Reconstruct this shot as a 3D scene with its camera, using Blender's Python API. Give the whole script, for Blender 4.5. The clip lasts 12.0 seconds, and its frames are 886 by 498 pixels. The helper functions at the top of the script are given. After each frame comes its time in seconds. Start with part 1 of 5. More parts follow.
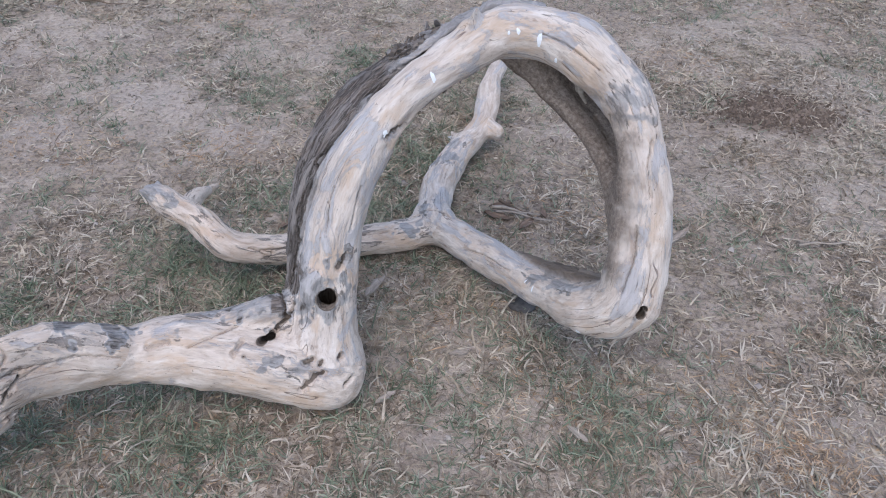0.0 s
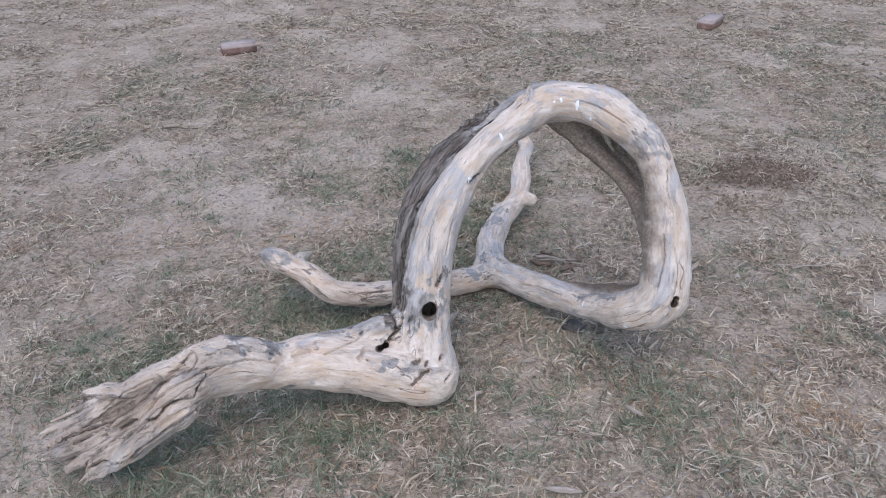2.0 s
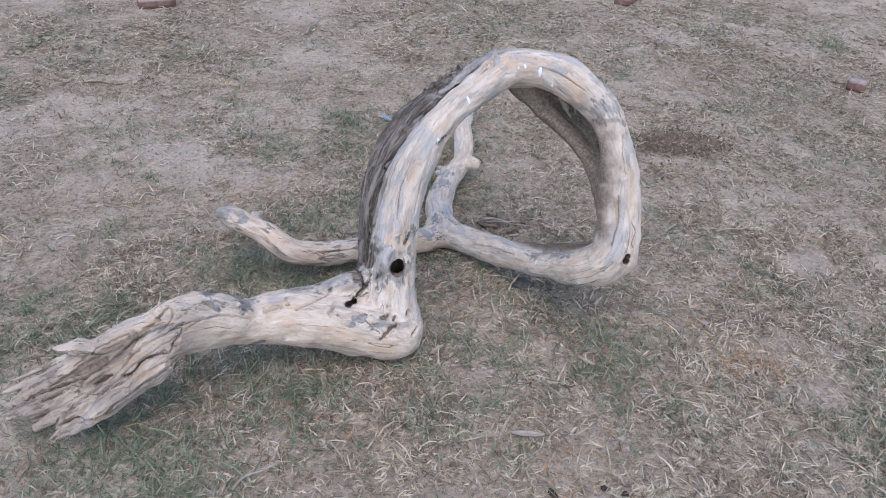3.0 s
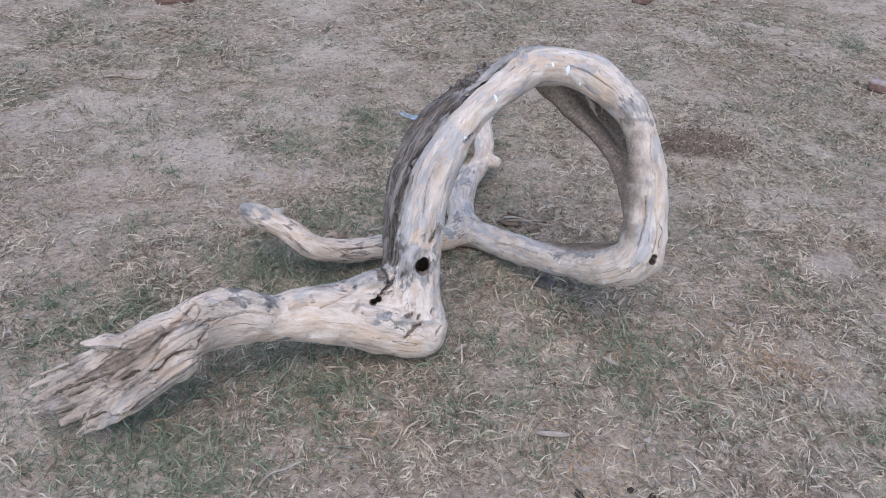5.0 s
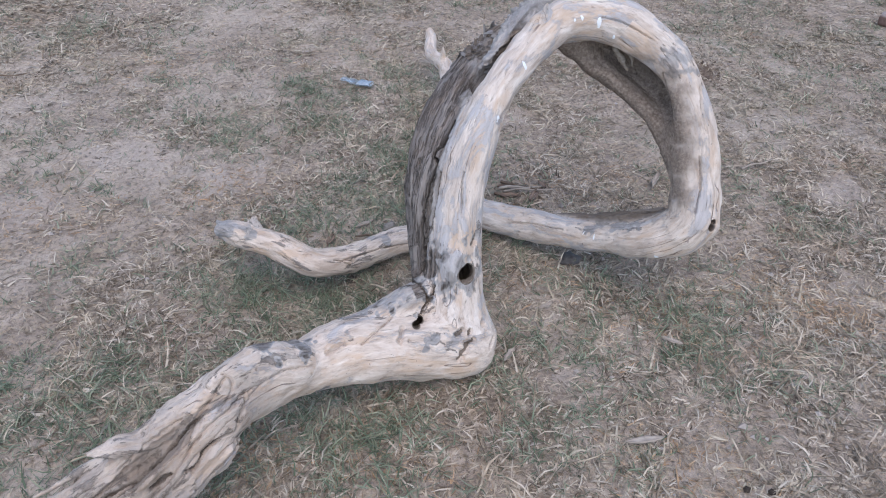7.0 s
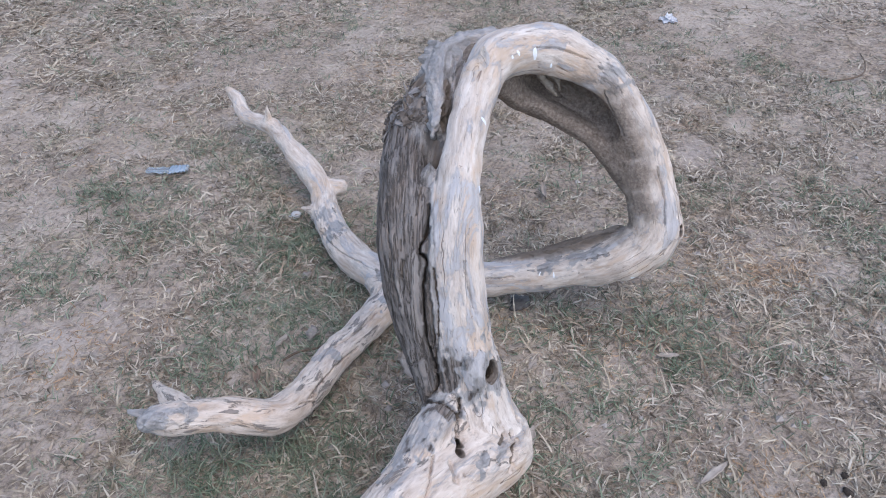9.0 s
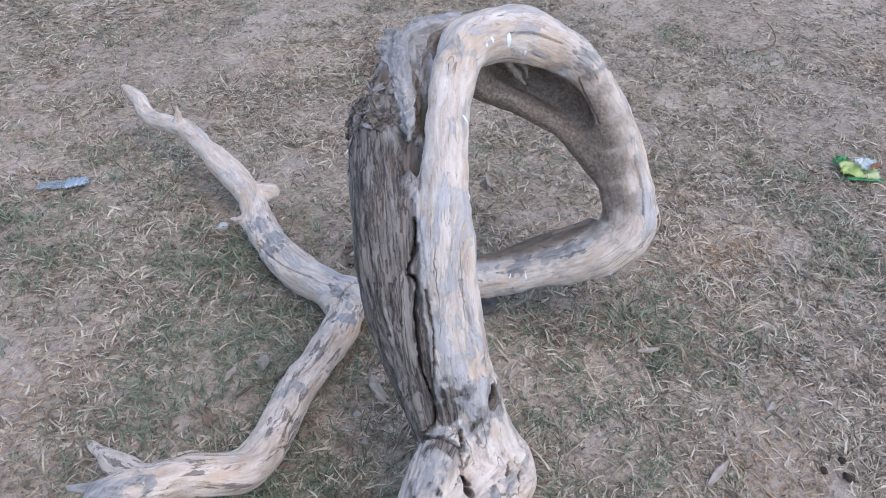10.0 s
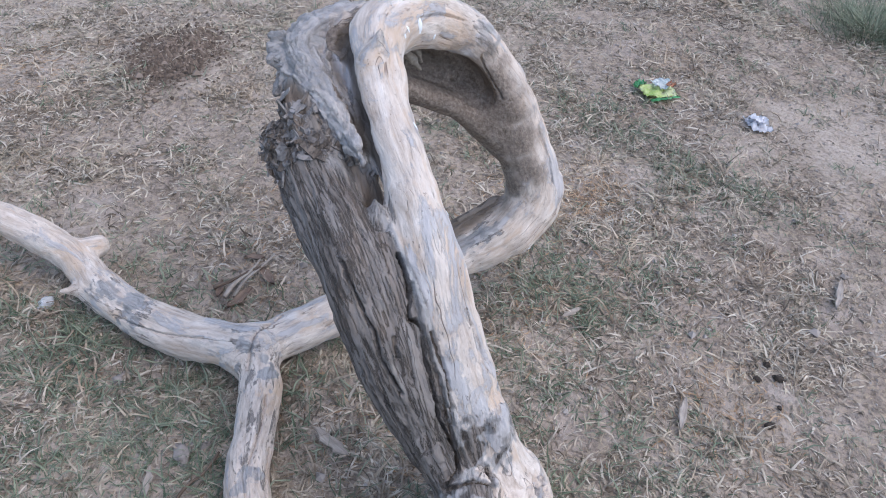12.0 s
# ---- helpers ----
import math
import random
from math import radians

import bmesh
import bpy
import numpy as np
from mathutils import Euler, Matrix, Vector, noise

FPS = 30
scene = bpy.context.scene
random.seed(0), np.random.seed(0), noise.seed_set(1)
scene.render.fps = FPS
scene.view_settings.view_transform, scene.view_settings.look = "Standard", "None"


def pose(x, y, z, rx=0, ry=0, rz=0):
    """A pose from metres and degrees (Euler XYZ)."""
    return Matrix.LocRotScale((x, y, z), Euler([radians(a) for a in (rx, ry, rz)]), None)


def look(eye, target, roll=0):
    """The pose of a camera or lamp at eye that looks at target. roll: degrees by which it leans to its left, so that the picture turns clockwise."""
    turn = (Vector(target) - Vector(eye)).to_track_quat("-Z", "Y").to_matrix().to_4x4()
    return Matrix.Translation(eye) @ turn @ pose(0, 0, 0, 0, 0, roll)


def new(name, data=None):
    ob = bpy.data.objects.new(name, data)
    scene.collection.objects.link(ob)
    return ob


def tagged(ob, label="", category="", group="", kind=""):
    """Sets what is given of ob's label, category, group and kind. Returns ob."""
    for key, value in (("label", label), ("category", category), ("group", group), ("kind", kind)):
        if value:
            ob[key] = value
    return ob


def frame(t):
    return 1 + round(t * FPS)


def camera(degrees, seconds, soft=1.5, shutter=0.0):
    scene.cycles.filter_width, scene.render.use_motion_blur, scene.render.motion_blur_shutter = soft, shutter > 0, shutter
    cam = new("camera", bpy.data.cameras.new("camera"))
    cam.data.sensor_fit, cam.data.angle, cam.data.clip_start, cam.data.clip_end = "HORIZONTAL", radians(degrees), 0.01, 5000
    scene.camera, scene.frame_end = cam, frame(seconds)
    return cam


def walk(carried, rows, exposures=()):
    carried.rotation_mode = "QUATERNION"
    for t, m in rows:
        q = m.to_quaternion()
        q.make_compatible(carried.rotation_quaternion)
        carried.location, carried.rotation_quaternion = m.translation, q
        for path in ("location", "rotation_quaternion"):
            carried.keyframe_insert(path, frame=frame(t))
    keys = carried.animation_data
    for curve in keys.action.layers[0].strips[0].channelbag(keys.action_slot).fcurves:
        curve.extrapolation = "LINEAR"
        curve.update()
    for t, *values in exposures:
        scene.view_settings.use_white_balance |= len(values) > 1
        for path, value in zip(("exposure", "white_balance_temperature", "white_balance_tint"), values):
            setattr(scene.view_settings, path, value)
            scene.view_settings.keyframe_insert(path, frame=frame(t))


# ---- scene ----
cam = camera(61.2, 12.0, 1.0)
PATH = [
    (0, (0.008, -0.032, 1.423), (-0.002, 1.483, 0.118), 2.5),
    (0.5, (-0.027, -0.223, 1.45), (0.105, 1.332, 0.199), 2.7),
    (1, (-0.012, -0.368, 1.468), (0.074, 1.252, 0.3), 0.1),
    (1.5, (-0.031, -0.527, 1.499), (-0.119, 1.141, 0.399), -0.9),
    (2, (-0.19, -0.57, 1.499), (-0.201, 1.142, 0.464), -1.4),
    (2.5, (-0.336, -0.616, 1.511), (-0.153, 1.065, 0.442), 0.5),
    (3, (-0.386, -0.637, 1.511), (-0.129, 1.013, 0.411), 3.9),
    (5, (-0.435, -0.622, 1.504), (-0.198, 1.027, 0.398), 4.1),
    (5.5, (-0.455, -0.592, 1.494), (-0.214, 1.056, 0.386), 4.4),
    (6, (-0.519, -0.463, 1.472), (-0.248, 1.171, 0.351), 2.5),
    (6.5, (-0.622, -0.317, 1.463), (-0.238, 1.246, 0.276), 2.6),
    (7, (-0.752, -0.19, 1.45), (-0.235, 1.297, 0.217), 2.1),
    (7.5, (-0.877, -0.053, 1.47), (-0.123, 1.318, 0.223), 4.1),
    (7.7, (-0.88, 0.025, 1.464), (-0.055, 1.354, 0.217), 4.0),
    (9.3, (-1.093, 0.46, 1.424), (0.077, 1.536, 0.211), 0.2),
    (9.5, (-1.106, 0.497, 1.418), (0.107, 1.506, 0.189), 1.5),
    (10, (-1.042, 0.664, 1.377), (0.23, 1.553, 0.116), 2.2),
    (10.5, (-0.986, 0.817, 1.354), (0.258, 1.679, 0.046), -1.1),
    (11, (-0.984, 0.909, 1.344), (0.343, 1.596, 0.015), 1.5),
    (11.5, (-1.02, 1.05, 1.346), (0.432, 1.432, 0.024), 5.3),
    (12, (-1.024, 1.124, 1.339), (0.464, 1.338, 0.019), 5.7),
]
walk(cam, [(t, look(eye, target, roll)) for t, eye, target, roll in PATH], [(0, 0.845, 6380, 10), (2.5, 0.875, 6480, 10), (5.5, 0.89, 6460, 10), (7, 0.90, 6420, 10), (10, 1.0, 6280, 10), (12, 1.03, 6330, 10)])

# ---- sky, soft sun behind thin cloud, exposure ----
SUN_HEIGHT, SUN_TURN = 62.0, 190.0
world = bpy.data.worlds.new("overcast_sky")
scene.world = world
world.use_nodes = True
wn = world.node_tree.nodes
sky = wn.new("ShaderNodeTexSky")
sky.sky_type, sky.sun_disc = "NISHITA", False
sky.sun_elevation, sky.sun_rotation = radians(SUN_HEIGHT), radians(SUN_TURN)
sky.air_density, sky.dust_density = 1.0, 2.0
world.node_tree.links.new(sky.outputs[0], wn["Background"].inputs[0])
wn["Background"].inputs[1].default_value = 0.15
sun_data = bpy.data.lights.new("sun", "SUN")
sun_data.energy, sun_data.angle, sun_data.color = 0.28, radians(90), (1.0, 0.96, 0.91)
sun = new("sun", sun_data)
sun.matrix_world = look((4 * math.sin(radians(SUN_TURN)), 4 * math.cos(radians(SUN_TURN)), 4 * math.tan(radians(SUN_HEIGHT))), (0, 0, 0))


# ---- small tools ----
def smooth(e0, e1, x):
    s = np.clip((x - e0) / (e1 - e0), 0, 1)
    return s * s * (3 - 2 * s)


def hash3(ix, iy, iz, seed):
    h = (ix * 374761393 + iy * 668265263 + iz * 2147483647 + seed * 974634777) & 0xFFFFFFFF
    h = ((h ^ (h >> 13)) * 1274126177) & 0xFFFFFFFF
    return ((h ^ (h >> 16)) & 0xFFFF) / 32767.5 - 1.0


def vnoise(p, seed=0):
    """Value noise in -1..1 for an array of points."""
    f = np.floor(p).astype(np.int64)
    w = p - f
    w = w * w * w * (w * (w * 6 - 15) + 10)
    out = 0
    for dx in (0, 1):
        for dy in (0, 1):
            for dz in (0, 1):
                k = (w[:, 0] if dx else 1 - w[:, 0]) * (w[:, 1] if dy else 1 - w[:, 1]) * (w[:, 2] if dz else 1 - w[:, 2])
                out = out + k * hash3(f[:, 0] + dx, f[:, 1] + dy, f[:, 2] + dz, seed)
    return out


def fbm(p, octaves=3, seed=0):
    out, amp = 0, 1.0
    for i in range(octaves):
        out = out + amp * vnoise(p * 2 ** i + 17.3 * i, seed + i)
        amp *= 0.5
    return out


def ground_height(x, y):
    p = np.stack([x, y, np.zeros_like(x)], -1)
    fade = 1 / (1 + (np.hypot(x, y - 1.3) / 12) ** 2)
    h = (0.012 * fbm(p * 1.7, 3, 3) + 0.005 * fbm(p * 9, 3, 9)) * fade
    return h + 0.035 * np.exp(-(((x - 1.23) / 0.24) ** 2 + ((y - 2.47) / 0.16) ** 2))


def mesh_from(name, verts, faces):
    """A mesh from an array of places and an array of triangles or quads."""
    me = bpy.data.meshes.new(name)
    n, k = faces.shape
    me.vertices.add(len(verts))
    me.vertices.foreach_set("co", np.asarray(verts, np.float32).ravel())
    me.loops.add(n * k)
    me.loops.foreach_set("vertex_index", faces.astype(np.int32).ravel())
    me.polygons.add(n)
    me.polygons.foreach_set("loop_start", np.arange(0, n * k, k, dtype=np.int32))
    me.update(calc_edges=True)
    return me


def attribute(me, name, kind, values):
    a = me.attributes.new(name, kind, "POINT")
    a.data.foreach_set("vector" if kind == "FLOAT_VECTOR" else "value", np.asarray(values, np.float32).ravel())


def part(name, bm, material, parent=None, label=""):
    """Links a bmesh as one mesh object under a thing."""
    me = bpy.data.meshes.new(name)
    bm.to_mesh(me)
    bm.free()
    me.materials.append(material)
    me.shade_smooth()
    ob = new(name, me)
    ob.parent = parent
    return tagged(ob, label)


def thing(name, label, category, m=None, group="", kind=""):
    ob = new(name)
    ob.empty_display_size = 0.02
    if m is not None:
        ob.matrix_world = m
    return tagged(ob, label, category, group, kind)


# ---- materials ----
class Nodes:
    """A material's node tree, with short calls for the usual nodes."""

    def __init__(self, name):
        self.mat = bpy.data.materials.new(name)
        self.mat.use_nodes = True
        self.tree = self.mat.node_tree
        self.shader = self.tree.nodes["Principled BSDF"]

    def put(self, socket, value):
        if isinstance(value, bpy.types.NodeSocket):
            self.tree.links.new(value, socket)
        elif isinstance(value, tuple) and len(value) == 3 and socket.type == "RGBA":
            socket.default_value = (*value, 1)
        else:
            socket.default_value = value

    def node(self, kind, ins=None, **props):
        n = self.tree.nodes.new(kind)
        for k, v in props.items():
            setattr(n, k, v)
        for k, v in (ins or {}).items():
            self.put(n.inputs[k], v)
        return n

    def coords(self, which="Object"):
        return self.node("ShaderNodeTexCoord").outputs[which]

    def attr(self, name, out="Fac"):
        return self.node("ShaderNodeAttribute", attribute_name=name).outputs[out]

    def scaled(self, vec, s):
        return self.node("ShaderNodeMapping", {"Vector": vec, "Scale": s if isinstance(s, tuple) else (s, s, s)}).outputs[0]

    def noise(self, vec, scale=1.0, detail=4.0, rough=0.55, distort=0.0):
        return self.node("ShaderNodeTexNoise", {"Vector": vec, "Scale": scale, "Detail": detail, "Roughness": rough, "Distortion": distort}).outputs["Fac"]

    def ramp(self, fac, lo, hi, a=0.0, b=1.0):
        n = self.node("ShaderNodeMapRange", {"Value": fac, "From Min": lo, "From Max": hi, "To Min": a, "To Max": b}, interpolation_type="SMOOTHSTEP")
        return n.outputs[0]

    def math(self, op, a, b=0.0):
        return self.node("ShaderNodeMath", {0: a, 1: b}, operation=op).outputs[0]

    def mix(self, fac, a, b, blend="MIX"):
        n = self.node("ShaderNodeMix", data_type="RGBA", blend_type=blend)
        self.put(n.inputs[0], fac), self.put(n.inputs[6], a), self.put(n.inputs[7], b)
        return n.outputs[2]

    def colours(self, fac, stops):
        n = self.node("ShaderNodeValToRGB", {"Fac": fac})
        e = n.color_ramp.elements
        while len(e) < len(stops):
            e.new(0.5)
        for i, (at, col) in enumerate(stops):
            e[i].position, e[i].color = at, (*col, 1)
        return n.outputs[0]

    def finish(self, colour, rough=0.9, height=None, depth=0.002, strength=1.0, specular=0.25):
        self.put(self.shader.inputs["Base Color"], colour)
        self.put(self.shader.inputs["Roughness"], rough)
        self.shader.inputs["Specular IOR Level"].default_value = specular
        if height is not None:
            b = self.node("ShaderNodeBump", {"Height": height, "Distance": depth, "Strength": strength})
            self.put(self.shader.inputs["Normal"], b.outputs[0])
        return self.mat


def wood_material():
    m = Nodes("weathered_driftwood")
    straight, obj, tone = m.attr("grain", "Vector"), m.coords(), m.attr("tone")
    wobble = m.node("ShaderNodeTexNoise", {"Vector": obj, "Scale": 34.0, "Detail": 3.0}).outputs["Color"]
    bent = m.node("ShaderNodeVectorMath", {0: wobble, 1: (0.004, 0.004, 0.004)}, operation="MULTIPLY").outputs[0]
    grain = m.node("ShaderNodeVectorMath", {0: straight, 1: bent}, operation="ADD").outputs[0]
    patch = m.noise(m.scaled(grain, (6, 15, 15)), 1, 9, 0.72, 0.9)
    blot = m.noise(m.scaled(grain, (7, 17, 17)), 1, 6, 0.68, 0.4)
    streak = m.noise(m.scaled(grain, (11, 52, 52)), 1, 7, 0.66, 0.5)
    fine = m.noise(m.scaled(grain, (38, 190, 190)), 1, 4, 0.6)
    # silvered skin, worn through to cream wood in long ragged patches
    silver = m.colours(streak, [(0.28, (0.36, 0.342, 0.34)), (0.5, (0.485, 0.466, 0.462)), (0.72, (0.58, 0.558, 0.55))])
    cream = m.colours(streak, [(0.28, (0.37, 0.29, 0.23)), (0.5, (0.61, 0.535, 0.47)), (0.72, (0.77, 0.715, 0.655))])
    cream = m.mix(m.ramp(blot, 0.50, 0.64, 0, 0.7), cream, (0.56, 0.425, 0.315))
    worn = m.math("ADD", patch, m.math("MULTIPLY", m.math("SUBTRACT", m.attr("warm"), 0.16), 0.13))
    worn = m.math("ADD", worn, m.math("MULTIPLY", m.math("SUBTRACT", streak, 0.5), 0.12))
    peel = m.ramp(worn, 0.455, 0.525)
    pale = m.mix(peel, silver, cream)
    pale = m.mix(m.ramp(fine, 0.46, 0.30, 0, 0.4), pale, (0.30, 0.255, 0.22))
    # drying checks: short and long, both with the grain
    small = m.math("ABSOLUTE", m.math("SUBTRACT", m.noise(m.scaled(straight, (3, 80, 80)), 1, 0, 0.4, 0.0), 0.5))
    small = m.math("MULTIPLY", m.ramp(small, 0.016, 0.003), m.ramp(m.noise(obj, 24, 3, 0.6), 0.56, 0.68))
    long = m.math("ABSOLUTE", m.math("SUBTRACT", m.noise(m.scaled(straight, (0.9, 34, 34)), 1, 1, 0.3, 0.0), 0.5))
    long = m.math("MULTIPLY", m.ramp(long, 0.011, 0.003), m.ramp(m.noise(m.scaled(grain, (5, 9, 9)), 1, 2), 0.54, 0.64))
    crack = m.math("MAXIMUM", m.math("MULTIPLY", small, 0.8), long)
    pale = m.mix(m.math("MULTIPLY", crack, 0.6), pale, (0.11, 0.066, 0.053))
    speck = m.noise(m.scaled(grain, (110, 170, 170)), 1, 2)
    pale = m.mix(m.ramp(speck, 0.68, 0.75, 0, 0.6), pale, (0.15, 0.12, 0.1))
    fleck = m.math("MULTIPLY", m.ramp(m.noise(m.scaled(straight, (11, 45, 45)), 1, 7, 0.72, 0.4), 0.545, 0.60), m.ramp(m.attr("weather"), 0.06, 0.14))
    pale = m.mix(m.math("MULTIPLY", fleck, 0.8), pale, (0.17, 0.155, 0.145))
    # cream on the lower trunk and the branches, cooler grey on the arch
    pale = m.mix(m.attr("warm"), m.mix(1.0, pale, (0.97, 0.975, 1.0), "MULTIPLY"), m.mix(1.0, pale, (1.03, 0.98, 0.945), "MULTIPLY"))
    # brown granular wood where the outer layer has gone
    grain_dots = m.noise(obj, 130, 5, 0.7)
    brown = m.colours(grain_dots, [(0.32, (0.125, 0.098, 0.08)), (0.5, (0.245, 0.197, 0.163)), (0.68, (0.37, 0.312, 0.265))])
    bsum = m.math("ADD", m.attr("brown"), m.math("MULTIPLY", m.math("SUBTRACT", streak, 0.5), 0.7))
    bfac = m.ramp(m.math("ADD", bsum, m.math("MULTIPLY", m.math("SUBTRACT", grain_dots, 0.5), 0.35)), 0.08, 0.95)
    # grey bark in plates, and rotten inner wood
    plate = m.noise(m.scaled(grain, (4, 75, 75)), 1, 5, 0.62, 0.25)
    furrow = m.ramp(m.math("ABSOLUTE", m.math("SUBTRACT", plate, 0.5)), 0.035, 0.004)
    bark = m.colours(streak, [(0.25, (0.11, 0.095, 0.086)), (0.5, (0.195, 0.172, 0.158)), (0.75, (0.30, 0.275, 0.26))])
    bark = m.mix(m.ramp(tone, 0.6, 1.0, 0, 0.25), bark, (0.34, 0.31, 0.29))
    bark = m.mix(m.ramp(tone, 0.35, 0.0, 0, 0.25), bark, (0.14, 0.12, 0.108))
    bark = m.mix(m.math("MULTIPLY", furrow, 0.75), bark, (0.08, 0.066, 0.057))
    bark = m.mix(m.ramp(patch, 0.5, 0.64, 0, 0.4), bark, (0.27, 0.21, 0.17))
    grey = m.colours(streak, [(0.28, (0.21, 0.198, 0.192)), (0.5, (0.35, 0.333, 0.325)), (0.72, (0.47, 0.452, 0.44))])
    edge = m.math("ADD", m.attr("weather"), m.math("MULTIPLY", m.math("SUBTRACT", blot, 0.5), 0.8))
    fac = m.ramp(edge, 0.62, 0.92)
    col = m.mix(m.ramp(edge, 0.32, 0.56), pale, grey)
    col = m.mix(fac, col, bark)
    col = m.mix(bfac, col, brown)
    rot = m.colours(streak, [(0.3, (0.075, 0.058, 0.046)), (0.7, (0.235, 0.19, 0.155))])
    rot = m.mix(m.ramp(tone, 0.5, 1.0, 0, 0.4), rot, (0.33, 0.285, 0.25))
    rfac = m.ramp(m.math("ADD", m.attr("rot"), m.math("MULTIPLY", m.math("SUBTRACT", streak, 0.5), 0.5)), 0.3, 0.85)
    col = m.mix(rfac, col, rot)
    h = m.math("ADD", m.math("MULTIPLY", streak, 0.7), m.math("MULTIPLY", fine, 0.3))
    h = m.math("ADD", h, m.math("MULTIPLY", blot, 0.5))
    h = m.math("ADD", h, m.math("MULTIPLY", m.math("MULTIPLY", grain_dots, bfac), 0.8))
    h = m.math("SUBTRACT", h, m.math("MULTIPLY", crack, 0.7))
    h = m.math("ADD", h, m.math("MULTIPLY", fleck, 0.35))
    h = m.math("SUBTRACT", h, m.math("MULTIPLY", peel, 0.22))
    h = m.math("SUBTRACT", h, m.math("MULTIPLY", m.math("MULTIPLY", furrow, fac), 0.7))
    return m.finish(col, 0.85, h, 0.0042, 1.0, 0.18)


def soil_material():
    m = Nodes("dry_soil")
    obj = m.coords()
    big, mid, fine = m.noise(obj, 1.1, 5, 0.6, 0.4), m.noise(obj, 9, 6, 0.65), m.noise(obj, 75, 5, 0.7)
    grit = m.noise(obj, 260, 3, 0.6)
    col = m.colours(mid, [(0.3, (0.20, 0.16, 0.13)), (0.5, (0.345, 0.287, 0.243)), (0.68, (0.48, 0.41, 0.358))])
    col = m.mix(m.ramp(big, 0.44, 0.62, 0, 0.62), col, (0.54, 0.468, 0.405))
    col = m.mix(m.ramp(fine, 0.50, 0.32, 0, 0.6), col, (0.15, 0.13, 0.112))
    col = m.mix(m.ramp(grit, 0.6, 0.75, 0, 0.5), col, (0.54, 0.495, 0.45))
    col = m.mix(m.math("MULTIPLY", m.attr("bare"), 0.3), col, m.mix(m.ramp(fine, 0.3, 0.65), (0.40, 0.35, 0.325), (0.52, 0.462, 0.43)))
    thatch = m.noise(obj, 46, 5, 0.7, 1.2)
    col = m.mix(m.math("MULTIPLY", m.ramp(thatch, 0.48, 0.62, 0, 0.75), m.math("MULTIPLY", m.ramp(big, 0.62, 0.45, 0.25, 1), m.ramp(m.attr("bare"), 0.2, 0.9, 1, 0.5))), col, (0.43, 0.355, 0.265))
    # dark brown gaps in the grass, with the blades' shade put into the colour
    gap_shade = m.noise(obj, 55, 5, 0.7, 0.5)
    col = m.mix(m.math("MULTIPLY", m.ramp(gap_shade, 0.54, 0.36, 0, 0.65), m.math("MULTIPLY", m.ramp(big, 0.60, 0.45, 0.45, 1), m.ramp(m.attr("bare"), 0.2, 0.9, 1, 0.5))), col, (0.088, 0.071, 0.056))
    col = m.mix(1.0, col, (1.045, 1.02, 0.985), "MULTIPLY")
    # the loose dark earth of a burrow mouth
    far = m.node("ShaderNodeVectorMath", {0: m.scaled(obj, (1, 1.4, 0)), 1: (1.23, 3.46, 0)}, operation="DISTANCE").outputs["Value"]
    loose = m.ramp(m.math("ADD", far, m.math("MULTIPLY", m.math("SUBTRACT", mid, 0.5), 0.35)), 0.3, 0.16)
    col = m.mix(m.math("MULTIPLY", loose, 0.8), col, (0.13, 0.1, 0.078))
    h = m.math("ADD", m.math("MULTIPLY", mid, 1.0), m.math("MULTIPLY", fine, 0.5))
    h = m.math("ADD", h, m.math("MULTIPLY", grit, 0.2))
    return m.finish(col, 0.95, h, 0.012, 1.0, 0.1)


def blade_material(name, stops, olive=0.32, sunned=0.55, rusty=0.5, clumps=1.0):
    m = Nodes(name)
    rnd = m.node("ShaderNodeNewGeometry").outputs["Random Per Island"]
    col = m.colours(rnd, stops)
    obj = m.coords()
    col = m.mix(m.ramp(m.noise(obj, 2.1, 5, 0.6), 0.46, 0.68, 0.0, olive), col, (0.19, 0.205, 0.125))
    col = m.mix(m.ramp(m.noise(obj, 5.3, 4, 0.6), 0.46, 0.66, 0.0, sunned), col, (0.60, 0.51, 0.385))
    col = m.mix(m.ramp(m.noise(obj, 3.4, 5, 0.65, 0.5), 0.50, 0.68, 0.0, rusty), col, (0.33, 0.215, 0.135))
    # whole clumps differ: some grey and decayed, some fresh straw
    clump = m.noise(obj, 34, 2, 0.5)
    col = m.mix(m.ramp(clump, 0.52, 0.36, 0.0, 0.58 * clumps), col, (0.14, 0.11, 0.085))
    col = m.mix(m.ramp(clump, 0.53, 0.68, 0.0, 0.35 * clumps), col, (0.62, 0.55, 0.465))
    return m.finish(col, 0.75, specular=0.2)


WOOD, SOIL = wood_material(), soil_material()
STRAW = blade_material("dry_straw", [(0.0, (0.09, 0.068, 0.05)), (0.36, (0.31, 0.25, 0.19)), (0.65, (0.475, 0.402, 0.32)), (1.0, (0.60, 0.535, 0.45))])
GREEN = blade_material("green_grass", [(0.0, (0.08, 0.108, 0.068)), (0.5, (0.155, 0.195, 0.13)), (1.0, (0.30, 0.33, 0.235))], 0.0, 0.1, 0.0, 0.4)

